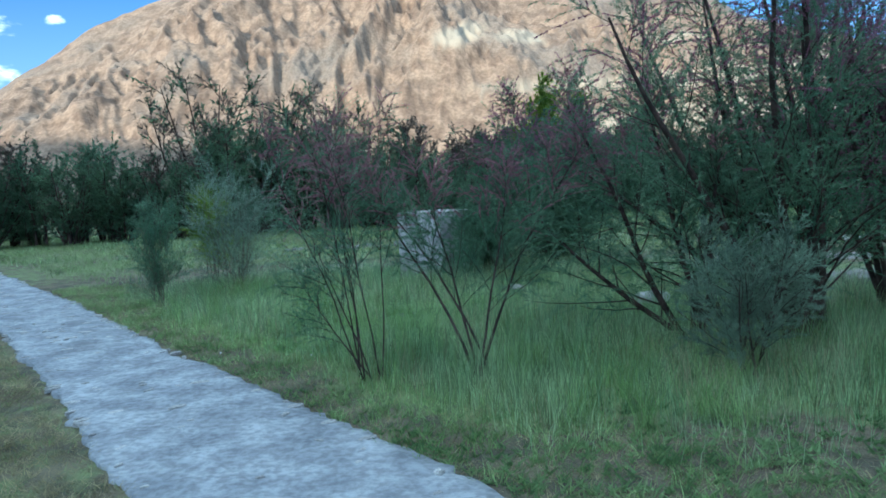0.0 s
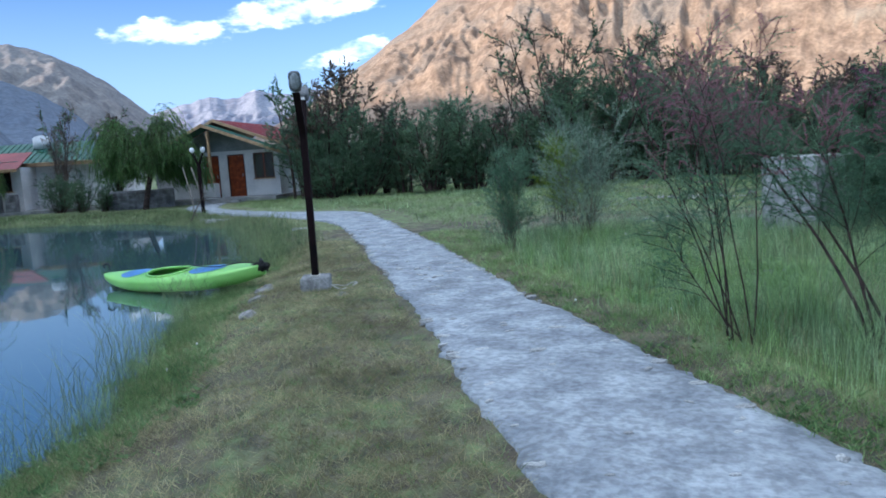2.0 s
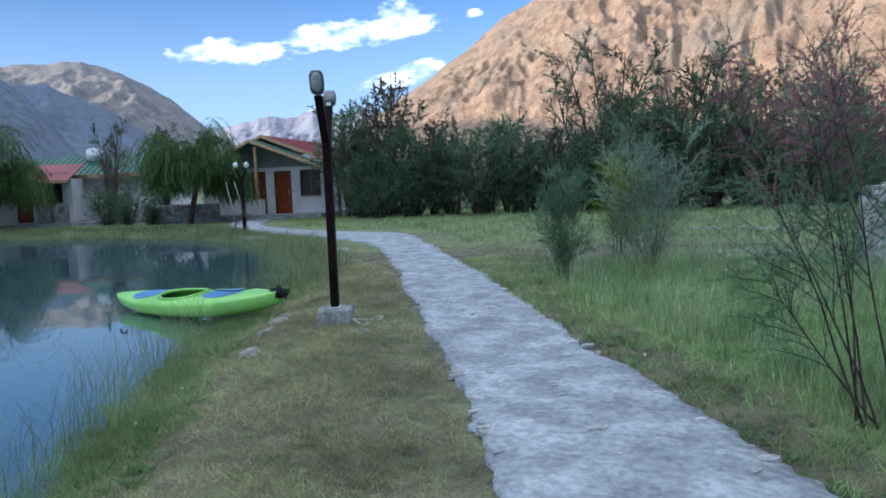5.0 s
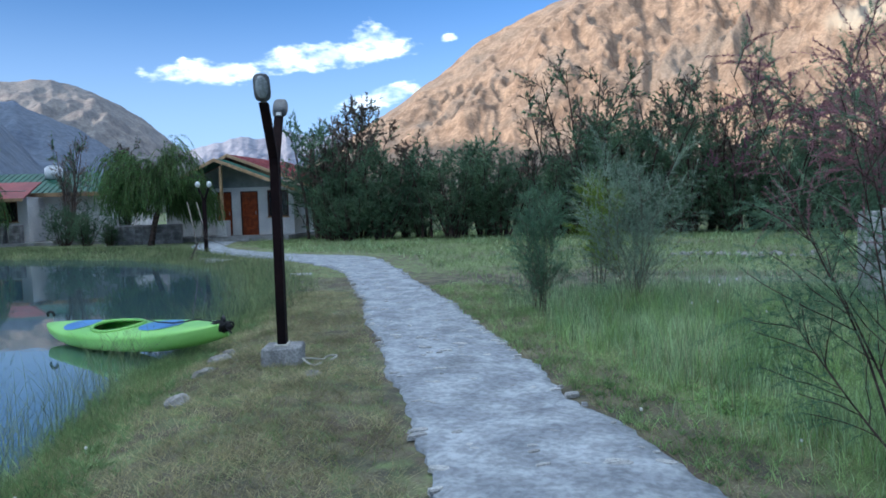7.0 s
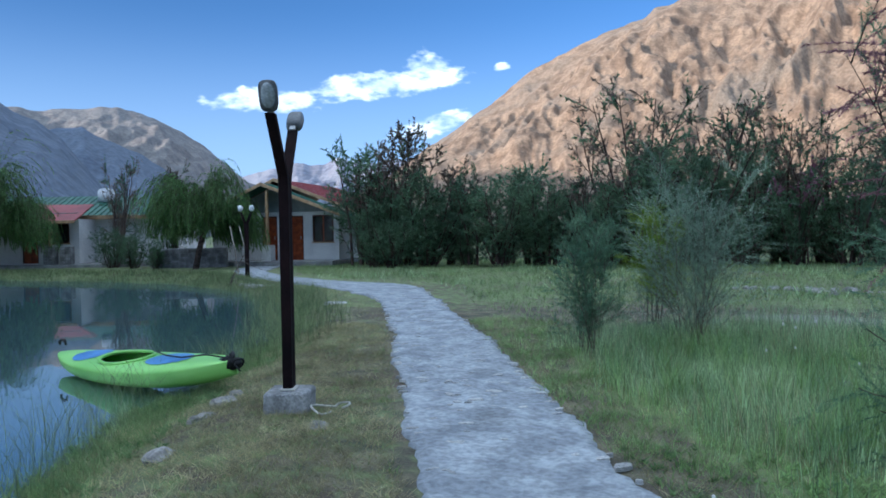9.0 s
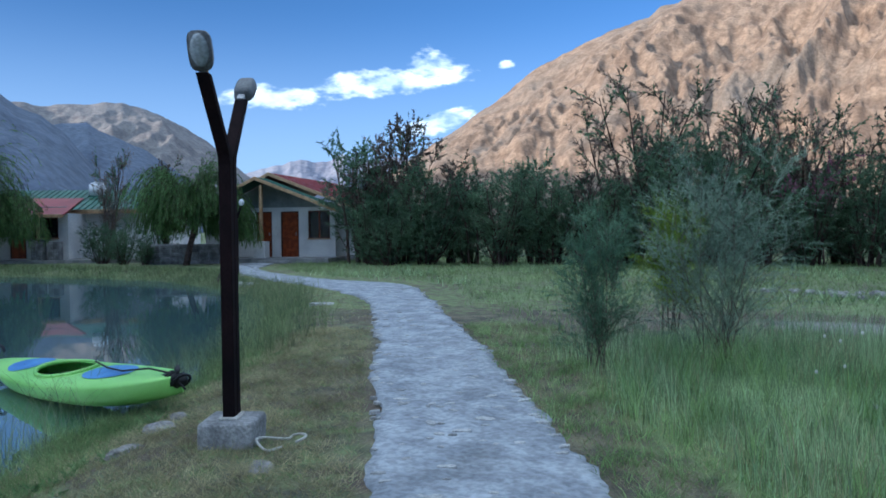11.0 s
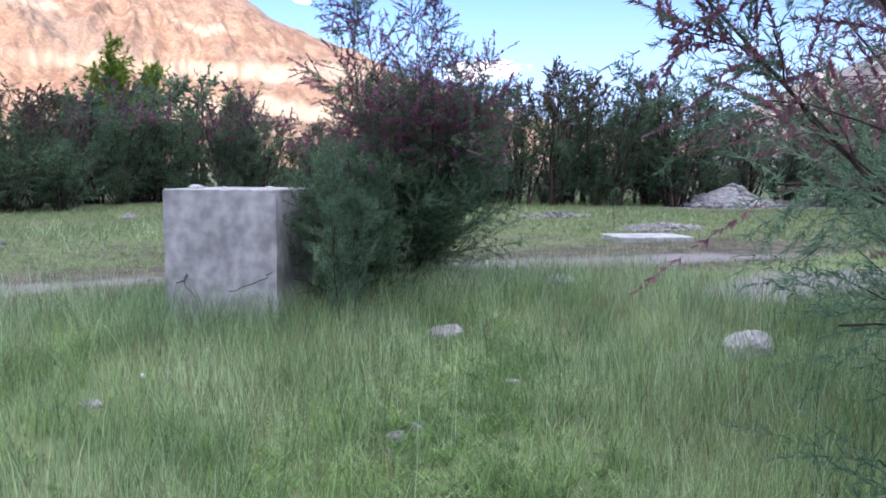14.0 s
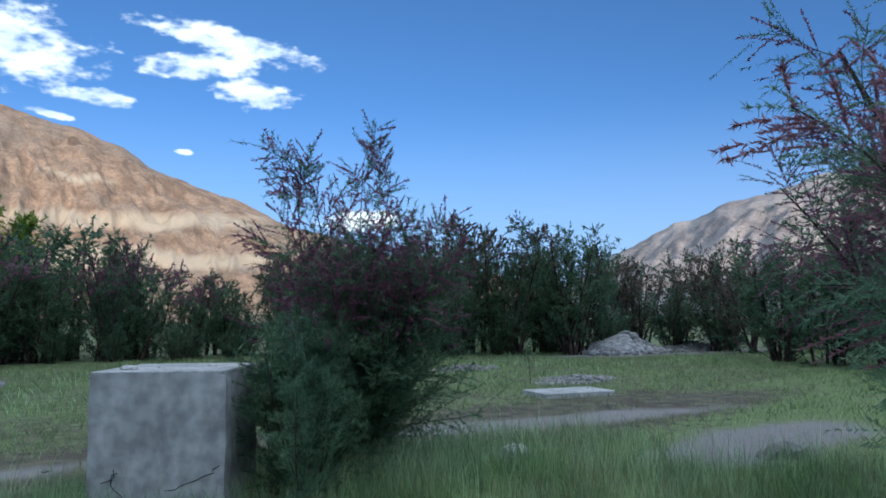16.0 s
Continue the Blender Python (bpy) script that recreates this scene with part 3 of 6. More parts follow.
def make_range(name, label, line, r0, r1, material, seed, rough=0.10, cols=300, rows=90, steep=1.0, size=1.0):
    """A mountain side that climbs from r0 to a crest at r1; line: azimuth and height of the crest in degrees; size: scale of the spurs."""
    keys = sorted(line)
    az, s = np.meshgrid(np.linspace(line[0][0], line[-1][0], cols), np.linspace(0, 1.35, rows))
    arc, climb = -np.radians(az) * r1, s * (r1 - r0)
    el = np.interp(az, [k[0] for k in keys], [k[1] for k in keys]) + 0.16 * rough_noise(arc / (110 * size), 0 * s + 3.1, seed, 4)
    crest = np.tan(np.radians(el)) * r1
    r = r0 + climb
    u = arc - 0.35 * climb + 90 * size * rough_noise(arc / (600 * size), climb / (500 * size), seed + 5, 2)
    spur = rough_noise(u / (430 * size), climb / (1100 * size), seed, 5, True)
    crag = rough_noise(u / (75 * size), climb / (130 * size), seed + 3, 4, True)
    base = np.where(s <= 1, np.minimum(s, 1) ** steep, 1 - (s - 1) * 1.2)
    mid = np.sin(np.minimum(s, 1) * np.pi) * 0.9 + 0.05
    z = crest * base + crest * rough * mid * (0.60 * spur + 0.16 * crag)
    z[0] = -4.0
    way = np.radians(az)
    v = np.stack([-np.sin(way) * r, np.cos(way) * r, z], -1)
    scree = np.zeros(z.shape)
    up = np.degrees(np.arctan2(z, r)) + 0.5 * rough_noise(arc / 260, climb / 200, seed + 9, 4)
    for ca, ce, wa, we in PALE if name == "backdrop_mountain" else ():
        e = ((az - ca) / wa) ** 2 + ((up - ce) / we) ** 2
        scree = np.maximum(scree, np.clip(1.25 - e + 0.35 * crag, 0, 1))
    i = (np.arange(rows - 1)[:, None] * cols + np.arange(cols - 1)[None]).ravel()
    me = mesh_of(name, v.reshape(-1, 3), [np.stack([i, i + 1, i + cols + 1, i + cols], -1)], material, True)
    a = me.attributes.new("scree", "FLOAT", "POINT")
    a.data.foreach_set("value", scree.ravel().astype(np.float32))
    return tagged(new(name, me), label, "mountain", kind="structure")


make_range("backdrop_mountain", "sunlit bare brown rocky mountain", [(42, 1.5), (38, 3.2), (33.9, 5.5), (31.6, 7.1), (29.4, 8.6), (27.6, 9.7), (26.3, 10.8), (24.7, 11.9), (22.5, 13.1), (19.7, 14.1), (16.2, 15.2), (15.5, 15.9), (13.4, 16.2), (5, 17.4), (0, 17.6), (-5, 16.2), (-9, 15.2), (-12.9, 14.4), (-16.3, 13.6), (-19.6, 12.7), (-21.7, 11.2), (-25, 10.0), (-27.8, 9.1), (-31.5, 7.4), (-36, 6.0), (-42, 4), (-50, 3), (-56, 2)][::-1], 1950, 3300, M_MOUNT, 3, 0.15, 640, 170)
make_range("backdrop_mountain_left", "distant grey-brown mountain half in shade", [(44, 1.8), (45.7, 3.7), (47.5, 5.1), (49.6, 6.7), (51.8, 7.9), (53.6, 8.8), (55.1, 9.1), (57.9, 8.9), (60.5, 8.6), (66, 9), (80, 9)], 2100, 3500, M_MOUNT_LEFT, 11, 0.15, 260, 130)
# both shaded ridges get their blue from the painted rock colour
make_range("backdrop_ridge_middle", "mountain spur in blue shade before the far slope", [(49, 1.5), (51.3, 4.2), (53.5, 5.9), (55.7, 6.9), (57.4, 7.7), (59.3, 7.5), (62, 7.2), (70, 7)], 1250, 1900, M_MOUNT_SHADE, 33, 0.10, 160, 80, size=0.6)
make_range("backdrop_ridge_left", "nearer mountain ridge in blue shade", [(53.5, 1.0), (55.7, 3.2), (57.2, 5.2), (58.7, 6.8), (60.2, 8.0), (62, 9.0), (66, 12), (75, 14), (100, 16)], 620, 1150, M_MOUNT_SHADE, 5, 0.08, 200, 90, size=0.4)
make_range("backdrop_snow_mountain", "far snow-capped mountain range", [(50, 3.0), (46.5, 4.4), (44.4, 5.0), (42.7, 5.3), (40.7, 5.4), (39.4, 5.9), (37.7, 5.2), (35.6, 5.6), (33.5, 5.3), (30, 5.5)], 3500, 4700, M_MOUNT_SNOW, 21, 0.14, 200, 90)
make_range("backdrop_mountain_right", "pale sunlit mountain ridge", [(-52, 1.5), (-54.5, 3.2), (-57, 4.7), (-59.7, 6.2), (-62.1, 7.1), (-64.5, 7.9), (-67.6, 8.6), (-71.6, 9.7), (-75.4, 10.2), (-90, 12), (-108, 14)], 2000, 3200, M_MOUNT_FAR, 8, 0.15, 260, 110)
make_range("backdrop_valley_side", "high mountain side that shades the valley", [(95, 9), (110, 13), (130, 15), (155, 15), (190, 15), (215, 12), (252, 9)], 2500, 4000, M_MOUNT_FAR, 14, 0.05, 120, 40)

# ---- cabin ----


def gable_slab(bm, x0, x1, z0, z1, y0, y1, thick):
    """A sloping roof sheet between (x0, z0) and (x1, z1)."""
    vs = []
    for y in (y0, y1):
        for x, z in ((x0, z0), (x1, z1), (x1, z1 - thick), (x0, z0 - thick)):
            vs.append(bm.verts.new((x, y, z)))
    for q in ((0, 1, 2, 3), (7, 6, 5, 4), (0, 4, 5, 1), (1, 5, 6, 2), (2, 6, 7, 3), (3, 7, 4, 0)):
        bm.faces.new([vs[k] for k in q])


def roof_sheet(x0, x1, z0, z1, y0, y1, thick=0.05, ribs=0.25):
    """One folded metal sheet on a slope, with raised ribs."""
    line = [(y0, 0.0)]
    y = y0 + ribs / 2
    while y < y1 - 0.03:
        line += [(y - 0.025, 0.0), (y - 0.015, 0.025), (y + 0.015, 0.025), (y + 0.025, 0.0)]
        y += ribs
    line.append((y1, 0.0))
    bm = bmesh.new()
    ends = [([bm.verts.new((x, y, z + h)) for y, h in line], [bm.verts.new((x, y, z - thick)) for y, h in line]) for x, z in ((x0, z0), (x1, z1))]
    (ta, ba), (tb, bb) = ends
    for k in range(len(line) - 1):
        bm.faces.new((ta[k], tb[k], tb[k + 1], ta[k + 1]))
        bm.faces.new((ba[k], ba[k + 1], bb[k + 1], bb[k]))
        bm.faces.new((ta[k], ta[k + 1], ba[k + 1], ba[k]))
        bm.faces.new((tb[k], bb[k], bb[k + 1], tb[k + 1]))
    bm.faces.new((ta[0], ba[0], bb[0], tb[0]))
    bm.faces.new((ta[-1], tb[-1], bb[-1], ba[-1]))
    bmesh.ops.recalc_face_normals(bm, faces=bm.faces)
    return bm


def panel_door(parent, x0, x1, z0, z1, y, material):
    door = part("door", box(x0 + 0.06, x1 - 0.06, y - 0.02, y + 0.03, z0, z1 - 0.06, 0.006), material, parent, "varnished red-brown panelled wooden door")
    part("door_frame", box(x0, x0 + 0.06, y - 0.05, y + 0.04, z0, z1, 0.005), M_DARKWOOD, parent)
    part("door_frame", box(x1 - 0.06, x1, y - 0.05, y + 0.04, z0, z1, 0.005), M_DARKWOOD, parent)
    part("door_frame", box(x0 + 0.061, x1 - 0.061, y - 0.05, y + 0.04, z1 - 0.058, z1, 0.005), M_DARKWOOD, parent)
    w = (x1 - x0 - 0.12)
    for k in range(2):
        for z_low, z_high in ((0.12, 0.75), (0.9, 1.75)):
            a = x0 + 0.06 + w * (0.12 + 0.44 * k)
            part("panel", box(a, a + w * 0.32, y - 0.038, y - 0.018, z0 + z_low, z0 + z_high, 0.008), material, door)
    part("handle", box(x1 - 0.16, x1 - 0.13, y - 0.07, y - 0.02, z0 + 0.95, z0 + 1.1, 0.008), M_GALV, door, "metal door handle")


def casement(parent, x0, x1, z0, z1, y, panes=2, sill=True):
    win = part("window", box(x0 + 0.05, x1 - 0.05, y + 0.05, y + 0.06, z0 + 0.05, z1 - 0.05), M_BLACK, parent, "dark window with wooden frame")
    for a, b, c, d in ((x0, x1, z0, z0 + 0.06), (x0, x1, z1 - 0.06, z1), (x0, x0 + 0.06, z0 + 0.061, z1 - 0.061), (x1 - 0.06, x1, z0 + 0.061, z1 - 0.061)):
        part("window_frame", box(a, b, y - 0.04, y + 0.045, c, d, 0.005), M_DARKWOOD, win)
    w = (x1 - x0 - 0.12) / panes
    for k in range(panes):
        if k:
            part("mullion", box(x0 + 0.06 + w * k - 0.025, x0 + 0.06 + w * k + 0.025, y - 0.03, y + 0.04, z0 + 0.062, z1 - 0.062, 0.004), M_WOOD, win)
        pane = part("pane", box(x0 + 0.09 + w * k, x0 + 0.03 + w * (k + 1), y + 0.005, y + 0.013, z0 + 0.063, z1 - 0.063), M_GLASS, win)
        pane.visible_shadow = False
    if sill:
        part("window_sill", box(x0 - 0.05, x1 + 0.05, y - 0.09, y - 0.042, z0 - 0.05, z0 - 0.002, 0.006), M_TRIM, win)


def wall_with_holes(x0, x1, z0, z1, y0, y1, holes):
    """A wall along x with rectangular openings (x0, x1, z0, z1) through it."""
    bm = bmesh.new()
    xs = sorted({x0, x1, *[h[k] for h in holes for k in (0, 1)]})
    zs = sorted({z0, z1, *[h[k] for h in holes for k in (2, 3)]})
    for a, b in zip(xs[:-1], xs[1:]):
        for c, d in zip(zs[:-1], zs[1:]):
            if any(h[0] <= a and b <= h[1] and h[2] <= c and d <= h[3] for h in holes):
                continue
            cell = box(a, b, y0, y1, c, d)
            me = bpy.data.meshes.new("cell")
            cell.to_mesh(me)
            cell.free()
            bm.from_mesh(me)
            bpy.data.meshes.remove(me)
    bmesh.ops.remove_doubles(bm, verts=bm.verts, dist=1e-4)
    return bm


def make_cabin():
    c = thing("cabin", pose(-25.4, 28.5, 0, 0, 0, 19), "white plastered cabin with red and green metal roof and wooden porch", "house")
    holes = [(-0.15, 0.72, 0.2, 2.24), (-1.36, -0.58, 0.2, 2.24), (1.17, 2.2, 1.02, 2.26), (-2.6, -1.92, 1.02, 2.28)]
    part("wall", wall_with_holes(-3.9, 2.45, 0.2, 2.42, 0, 0.2, holes), M_PLASTER, c, "white plastered front wall")
    part("wall", box(2.25, 2.45, 0.2, 8, 0.2, 2.42), M_PLASTER, c)
    part("wall", box(-3.9, -3.7, 0.2, 8, 0.2, 2.1), M_PLASTER, c)
    part("wall", box(-3.7, 2.25, 7.8, 8, 0.2, 2.4), M_PLASTER, c)
    bm = bmesh.new()
    tri = [(-3.9, 2.2), (-0.7, 3.62), (2.45, 2.5), (2.45, 2.42), (-3.9, 2.10)]
    front = [bm.verts.new((x, 0.03, z)) for x, z in tri]
    back = [bm.verts.new((x, 0.15, z)) for x, z in tri]
    bm.faces.new(front)
    bm.faces.new(back[::-1])
    for k in range(5):
        bm.faces.new((front[k], front[(k + 1) % 5], back[(k + 1) % 5], back[k]))
    part("gable", bm, M_GABLE, c, "grey boarded gable")
    part("floor", box(-3.6, 2.2, 0.25, 7.7, 0.2, 0.24), M_DARKWOOD, c)
    part("plinth", box(-4.1, 2.7, -1.5, 8.1, -0.3, 0.198, 0.02), M_PLINTH, c, "grey cement porch step")
    part("step", box(-0.4, 1.0, -1.85, -1.51, -0.1, 0.1, 0.02), M_PLINTH, c)
    # main red roof and lower green porch roof
    part("roof", roof_sheet(-0.7, 3.5, 3.98, 2.38, 0.0, 8.4), M_RED, c, "red ribbed metal roof")
    part("roof", roof_sheet(-4.3, -0.7, 2.30, 3.98, 0.0, 8.4), M_RED, c)
    part("porch_roof", roof_sheet(-0.7, 3.45, 3.70, 2.12, -1.35, -0.03), M_GREEN, c, "green ribbed metal porch roof")
    part("porch_roof", roof_sheet(-4.2, -0.7, 2.10, 3.70, -1.35, -0.03), M_GREEN, c)
    for y, dz, x1, z1, xl, zl in ((-1.41, 0.0, 3.47, 2.11, -4.22, 2.09), (-0.06, 0.28, 3.52, 2.37, -4.32, 2.29)):
        for xa, za, xb, zb in ((-0.7, 3.71 + dz, x1, z1), (xl, zl, -0.7, 3.71 + dz)):
            bm = bmesh.new()
            gable_slab(bm, xa, xb, za + 0.02, zb + 0.02, y, y + 0.045, 0.15)
            part("fascia", bm, M_TRIM, c, "pale timber bargeboard")
    part("post", box(-0.56, -0.44, -1.26, -1.14, 0.92, 3.38, 0.008), M_TRIM, c, "pale timber porch post")
    part("pillar", box(-0.76, -0.24, -1.44, -0.96, 0.2, 0.918, 0.02), M_PLASTER, c, "white plastered pillar")
    panel_door(c, -0.15, 0.72, 0.2, 2.24, 0.08, M_WOOD)
    panel_door(c, -1.36, -0.58, 0.2, 2.24, 0.08, M_WOOD)
    casement(c, 1.17, 2.2, 1.02, 2.26, 0.06)
    casement(c, -2.6, -1.92, 1.02, 2.28, 0.06)


make_cabin()


def rib_shape(wide, long, high):
    """Verts and quads of one raised seam along y."""
    v = [(x, y, z) for y in (0, long) for x, z in ((-wide / 2, 0), (wide / 2, 0), (wide / 4, high), (-wide / 4, high))]
    return v, [[(0, 1, 2, 3), (7, 6, 5, 4), (0, 4, 5, 1), (1, 5, 6, 2), (2, 6, 7, 3), (3, 7, 4, 0)]]


def make_left_house():
    h = thing("house", pose(-35.9, 23.3, 0, 0, 0, 35), "low white house with long green roof and red porch", "house")
    holes = [(-0.25, 0.91, 1.14, 2.1), (-1.3, -0.55, 0.2, 1.95)]
    part("wall", wall_with_holes(-4.5, 1.36, 0.15, 2.3, 0, 0.2, holes), M_PLASTER, h, "white plastered porch wall")
    part("wall", box(1.16, 1.36, 0.2, 2.2, 0.15, 2.3), M_PLASTER, h)
    part("wall", box(1.362, 5.4, 2.0, 2.2, 0.15, 2.45), M_PLASTER, h)
    part("wall", box(5.2, 5.4, 2.2, 7.5, 0.15, 2.45), M_PLASTER, h)
    part("wall", box(-4.5, 5.2, 7.3, 7.5, 0.15, 2.45), M_PLASTER, h)
    part("wall", box(-4.5, -4.3, 0.2, 7.3, 0.15, 2.3), M_PLASTER, h)
    part("plinth", box(-4.8, 5.6, -0.9, 7.7, -0.3, 0.148, 0.02), M_PLINTH, h)
    bm = bmesh.new()
    for z0, z1, y0, y1 in ((2.45, 3.62, 1.4, 4.6),):
        vs = [bm.verts.new(p) for p in ((-5, y0, z0), (5.8, y0, z0), (5.8, y1, z1), (-5, y1, z1), (-5, y0, z0 - 0.06), (5.8, y0, z0 - 0.06), (5.8, y1, z1 - 0.06), (-5, y1, z1 - 0.06))]
        for q in ((0, 1, 2, 3), (7, 6, 5, 4), (0, 4, 5, 1), (1, 5, 6, 2), (2, 6, 7, 3), (3, 7, 4, 0)):
            bm.faces.new([vs[k] for k in q])
    roof = part("roof", bm, M_GREEN, h, "green ribbed metal roof")
    slope = math.atan2(3.62 - 2.45, 4.6 - 1.4)
    rib = mesh_of("rib", *rib_shape(0.04, math.hypot(3.2, 1.17), 0.03), M_GREEN)
    for k in range(35):
        piece("rib", rib, roof, "", pose(-4.85 + k * 0.3, 1.4, 2.451, math.degrees(slope)))
    part("roof", box(-5, 5.8, 4.62, 8, 2.9, 2.95), M_GREEN, h)
    part("fascia", box(-5, 5.8, 1.33, 1.39, 2.3, 2.5, 0.005), M_TRIM, h)
    bm = bmesh.new()
    vs = [bm.verts.new(p) for p in ((-3.6, -0.95, 2.2), (1.55, -0.95, 2.2), (1.55, 1.32, 3.05), (-3.6, 1.32, 3.05), (-3.6, -0.95, 2.14), (1.55, -0.95, 2.14), (1.55, 1.32, 2.99), (-3.6, 1.32, 2.99))]
    for q in ((0, 1, 2, 3), (7, 6, 5, 4), (0, 4, 5, 1), (1, 5, 6, 2), (2, 6, 7, 3), (3, 7, 4, 0)):
        bm.faces.new([vs[k] for k in q])
    part("porch_roof", bm, M_RED, h, "red metal porch roof")
    part("fascia", box(-3.62, 1.57, -1.0, -0.955, 2.08, 2.22, 0.005), M_TRIM, h, "pale timber eaves board")
    part("post", box(0.3, 0.42, -0.82, -0.7, 1.0, 2.13, 0.006), M_TRIM, h)
    part("gable", box(-4.3, 1.3, 0.02, 0.16, 2.302, 2.6), M_GABLE, h)
    for x0 in (0.05, 0.8):
        pil = part("pillar", box(x0, x0 + 0.5, -0.85, -0.4, 0.148, 0.99, 0.02), M_STONEWALL, h, "grey rubble stone pillar")
        for k in range(5):
            for j in range(2):
                part("stone", box(x0 + 0.02 + j * 0.24, x0 + 0.23 + j * 0.24, -0.88, -0.84, 0.17 + k * 0.16, 0.31 + k * 0.16, 0.015, 1), M_STONEWALL, pil)
    panel_door(h, -1.3, -0.55, 0.2, 1.95, 0.08, M_WOOD)
    casement(h, -0.25, 0.91, 1.14, 2.1, 0.06)
    return h


make_left_house()


def make_roof_tank():
    t = thing("water_tank", pose(-37.2, 27.2, 3.2, 0, 0, 35), "white plastic water tank on the green roof", "tank")
    bm = bmesh.new()
    bmesh.ops.create_cone(bm, cap_ends=True, segments=20, radius1=0.42, radius2=0.42, depth=0.75)
    bmesh.ops.bevel(bm, geom=[e for e in bm.edges if abs(e.verts[0].co.z - e.verts[1].co.z) < 0.01], offset=0.08, segments=3, affect="EDGES")
    part("body", bm, M_WHITE, t, "", pose(0, 0, 0.375), True)
    part("lid", box(-0.16, 0.16, -0.16, 0.16, 0.75, 0.80, 0.02), M_WHITE, t)
    part("stand", box(-0.4, 0.4, -0.4, 0.4, -0.6, -0.002, 0.01), M_TRIM, t)


make_roof_tank()


def make_low_wall():
    w = thing("stone_wall", pose(-27.9, 24.9, 0, 0, 0, 38), "low grey rubble stone wall beside the cabin", "wall")
    part("body", box(-1.6, 1.6, -0.2, 0.2, -0.2, 0.85, 0.03), M_STONEWALL, w)
    for k in range(5):
        for j in range(8):
            part("stone", box(-1.58 + j * 0.395 + 0.05 * (k % 2), -1.58 + j * 0.395 + 0.36, -0.235, -0.19, -0.02 + k * 0.17, 0.13 + k * 0.17, 0.02, 1), M_STONEWALL, w)


make_low_wall()

# ---- lamps ----


def lamp_head(parent, at):
    """An oval street light head: case, rim and lens, pointing along +y."""
    bm = bmesh.new()
    for z, s in ((0.05, 0.62), (0.035, 0.9), (0.0, 1.0), (-0.018, 1.0)):
        ring = []
        for k in range(20):
            a = k * 2 * math.pi / 20
            ca, sa = math.cos(a), math.sin(a)
            ring.append(bm.verts.new((0.085 * s * math.copysign(abs(ca) ** 0.55, ca), 0.15 + 0.145 * s * math.copysign(abs(sa) ** 0.55, sa), z)))
        if z == 0.05:
            bm.faces.new(ring)
        else:
            for k in range(20):
                bm.faces.new((last[k], last[(k + 1) % 20], ring[(k + 1) % 20], ring[k]))
        last = ring
    bm.faces.new(last[::-1])
    head = part("lamp_head", bm, M_LAMPCASE, parent, "grey oval street lamp head", at, True)
    bm = bmesh.new()
    bmesh.ops.create_uvsphere(bm, u_segments=16, v_segments=8, radius=1)
    for v in bm.verts:
        v.co = Vector((v.co.x * 0.068, 0.155 + v.co.y * 0.122, -0.0185 + min(0, v.co.z) * 0.018))
    part("lens", bm, M_LENS, head, "clear plastic lamp lens", None, True)
    part("bulb", box(-0.025, 0.025, 0.10, 0.22, -0.03, -0.021, 0.004), M_WHITE, head)
    part("bracket", box(-0.03, 0.03, -0.05, 0.03, -0.012, 0.03, 0.006), M_GALV, head)
    return head


def make_lamp_post():
    x, y = -5.42, 7.30
    lamp = thing("street_lamp", pose(x, y, 0, 0, 0, 31), "dark steel twin-arm lamp post on a cement block", "lamp")
    bm = box(-0.175, 0.175, -0.175, 0.175, -0.1, 0.17, 0.03, 3)
    for v in bm.verts:
        v.co += Vector((noise.noise(v.co * 9) * 0.02, noise.noise(v.co * 9 + Vector((5, 0, 0))) * 0.02, noise.noise(v.co * 8 + Vector((0, 7, 0))) * 0.012))
    part("base", bm, M_BASE, lamp, "rough cement base block")
    for dy, top, way in ((-0.036, (0, -0.42, 2.26), (0, -0.34, 0.94)), (0.036, (0, 0.34, 2.24), (0, 0.75, 0.66))):
        w = 0.038
        bm = bmesh.new()
        ring = None
        for p in ((0, dy, 0.165), (0, dy, 1.77), (0, dy * 1.4, 1.83), top):
            now = [bm.verts.new((p[0] + a * w, p[1] + b * 0.033, p[2])) for a, b in ((-1, -1), (1, -1), (1, 1), (-1, 1))]
            if ring:
                for q in range(4):
                    bm.faces.new((ring[q], ring[(q + 1) % 4], now[(q + 1) % 4], now[q]))
            else:
                bm.faces.new(now[::-1])
            ring = now
        bm.faces.new(ring)
        bmesh.ops.bevel(bm, geom=list(bm.edges), offset=0.005, segments=1, affect="EDGES")
        part("pole", bm, M_STEEL, lamp, "dark brown painted square steel pole")
        way = Vector(way).normalized()
        lens = Vector((0, math.copysign(abs(way.z), way.y), -abs(way.y)))
        side = way.cross(-lens)
        m = Matrix((side, way, -lens)).transposed().to_4x4()
        lamp_head(lamp, Matrix.Translation(Vector(top) + way * 0.01) @ m @ Matrix.Diagonal((0.80, 0.78, 1.1, 1)))
    part("collar", box(-0.06, 0.06, -0.09, 0.09, 0.163, 0.185, 0.008), M_ROPE, lamp, "pale rag tied round the pole foot")
    return lamp


make_lamp_post()


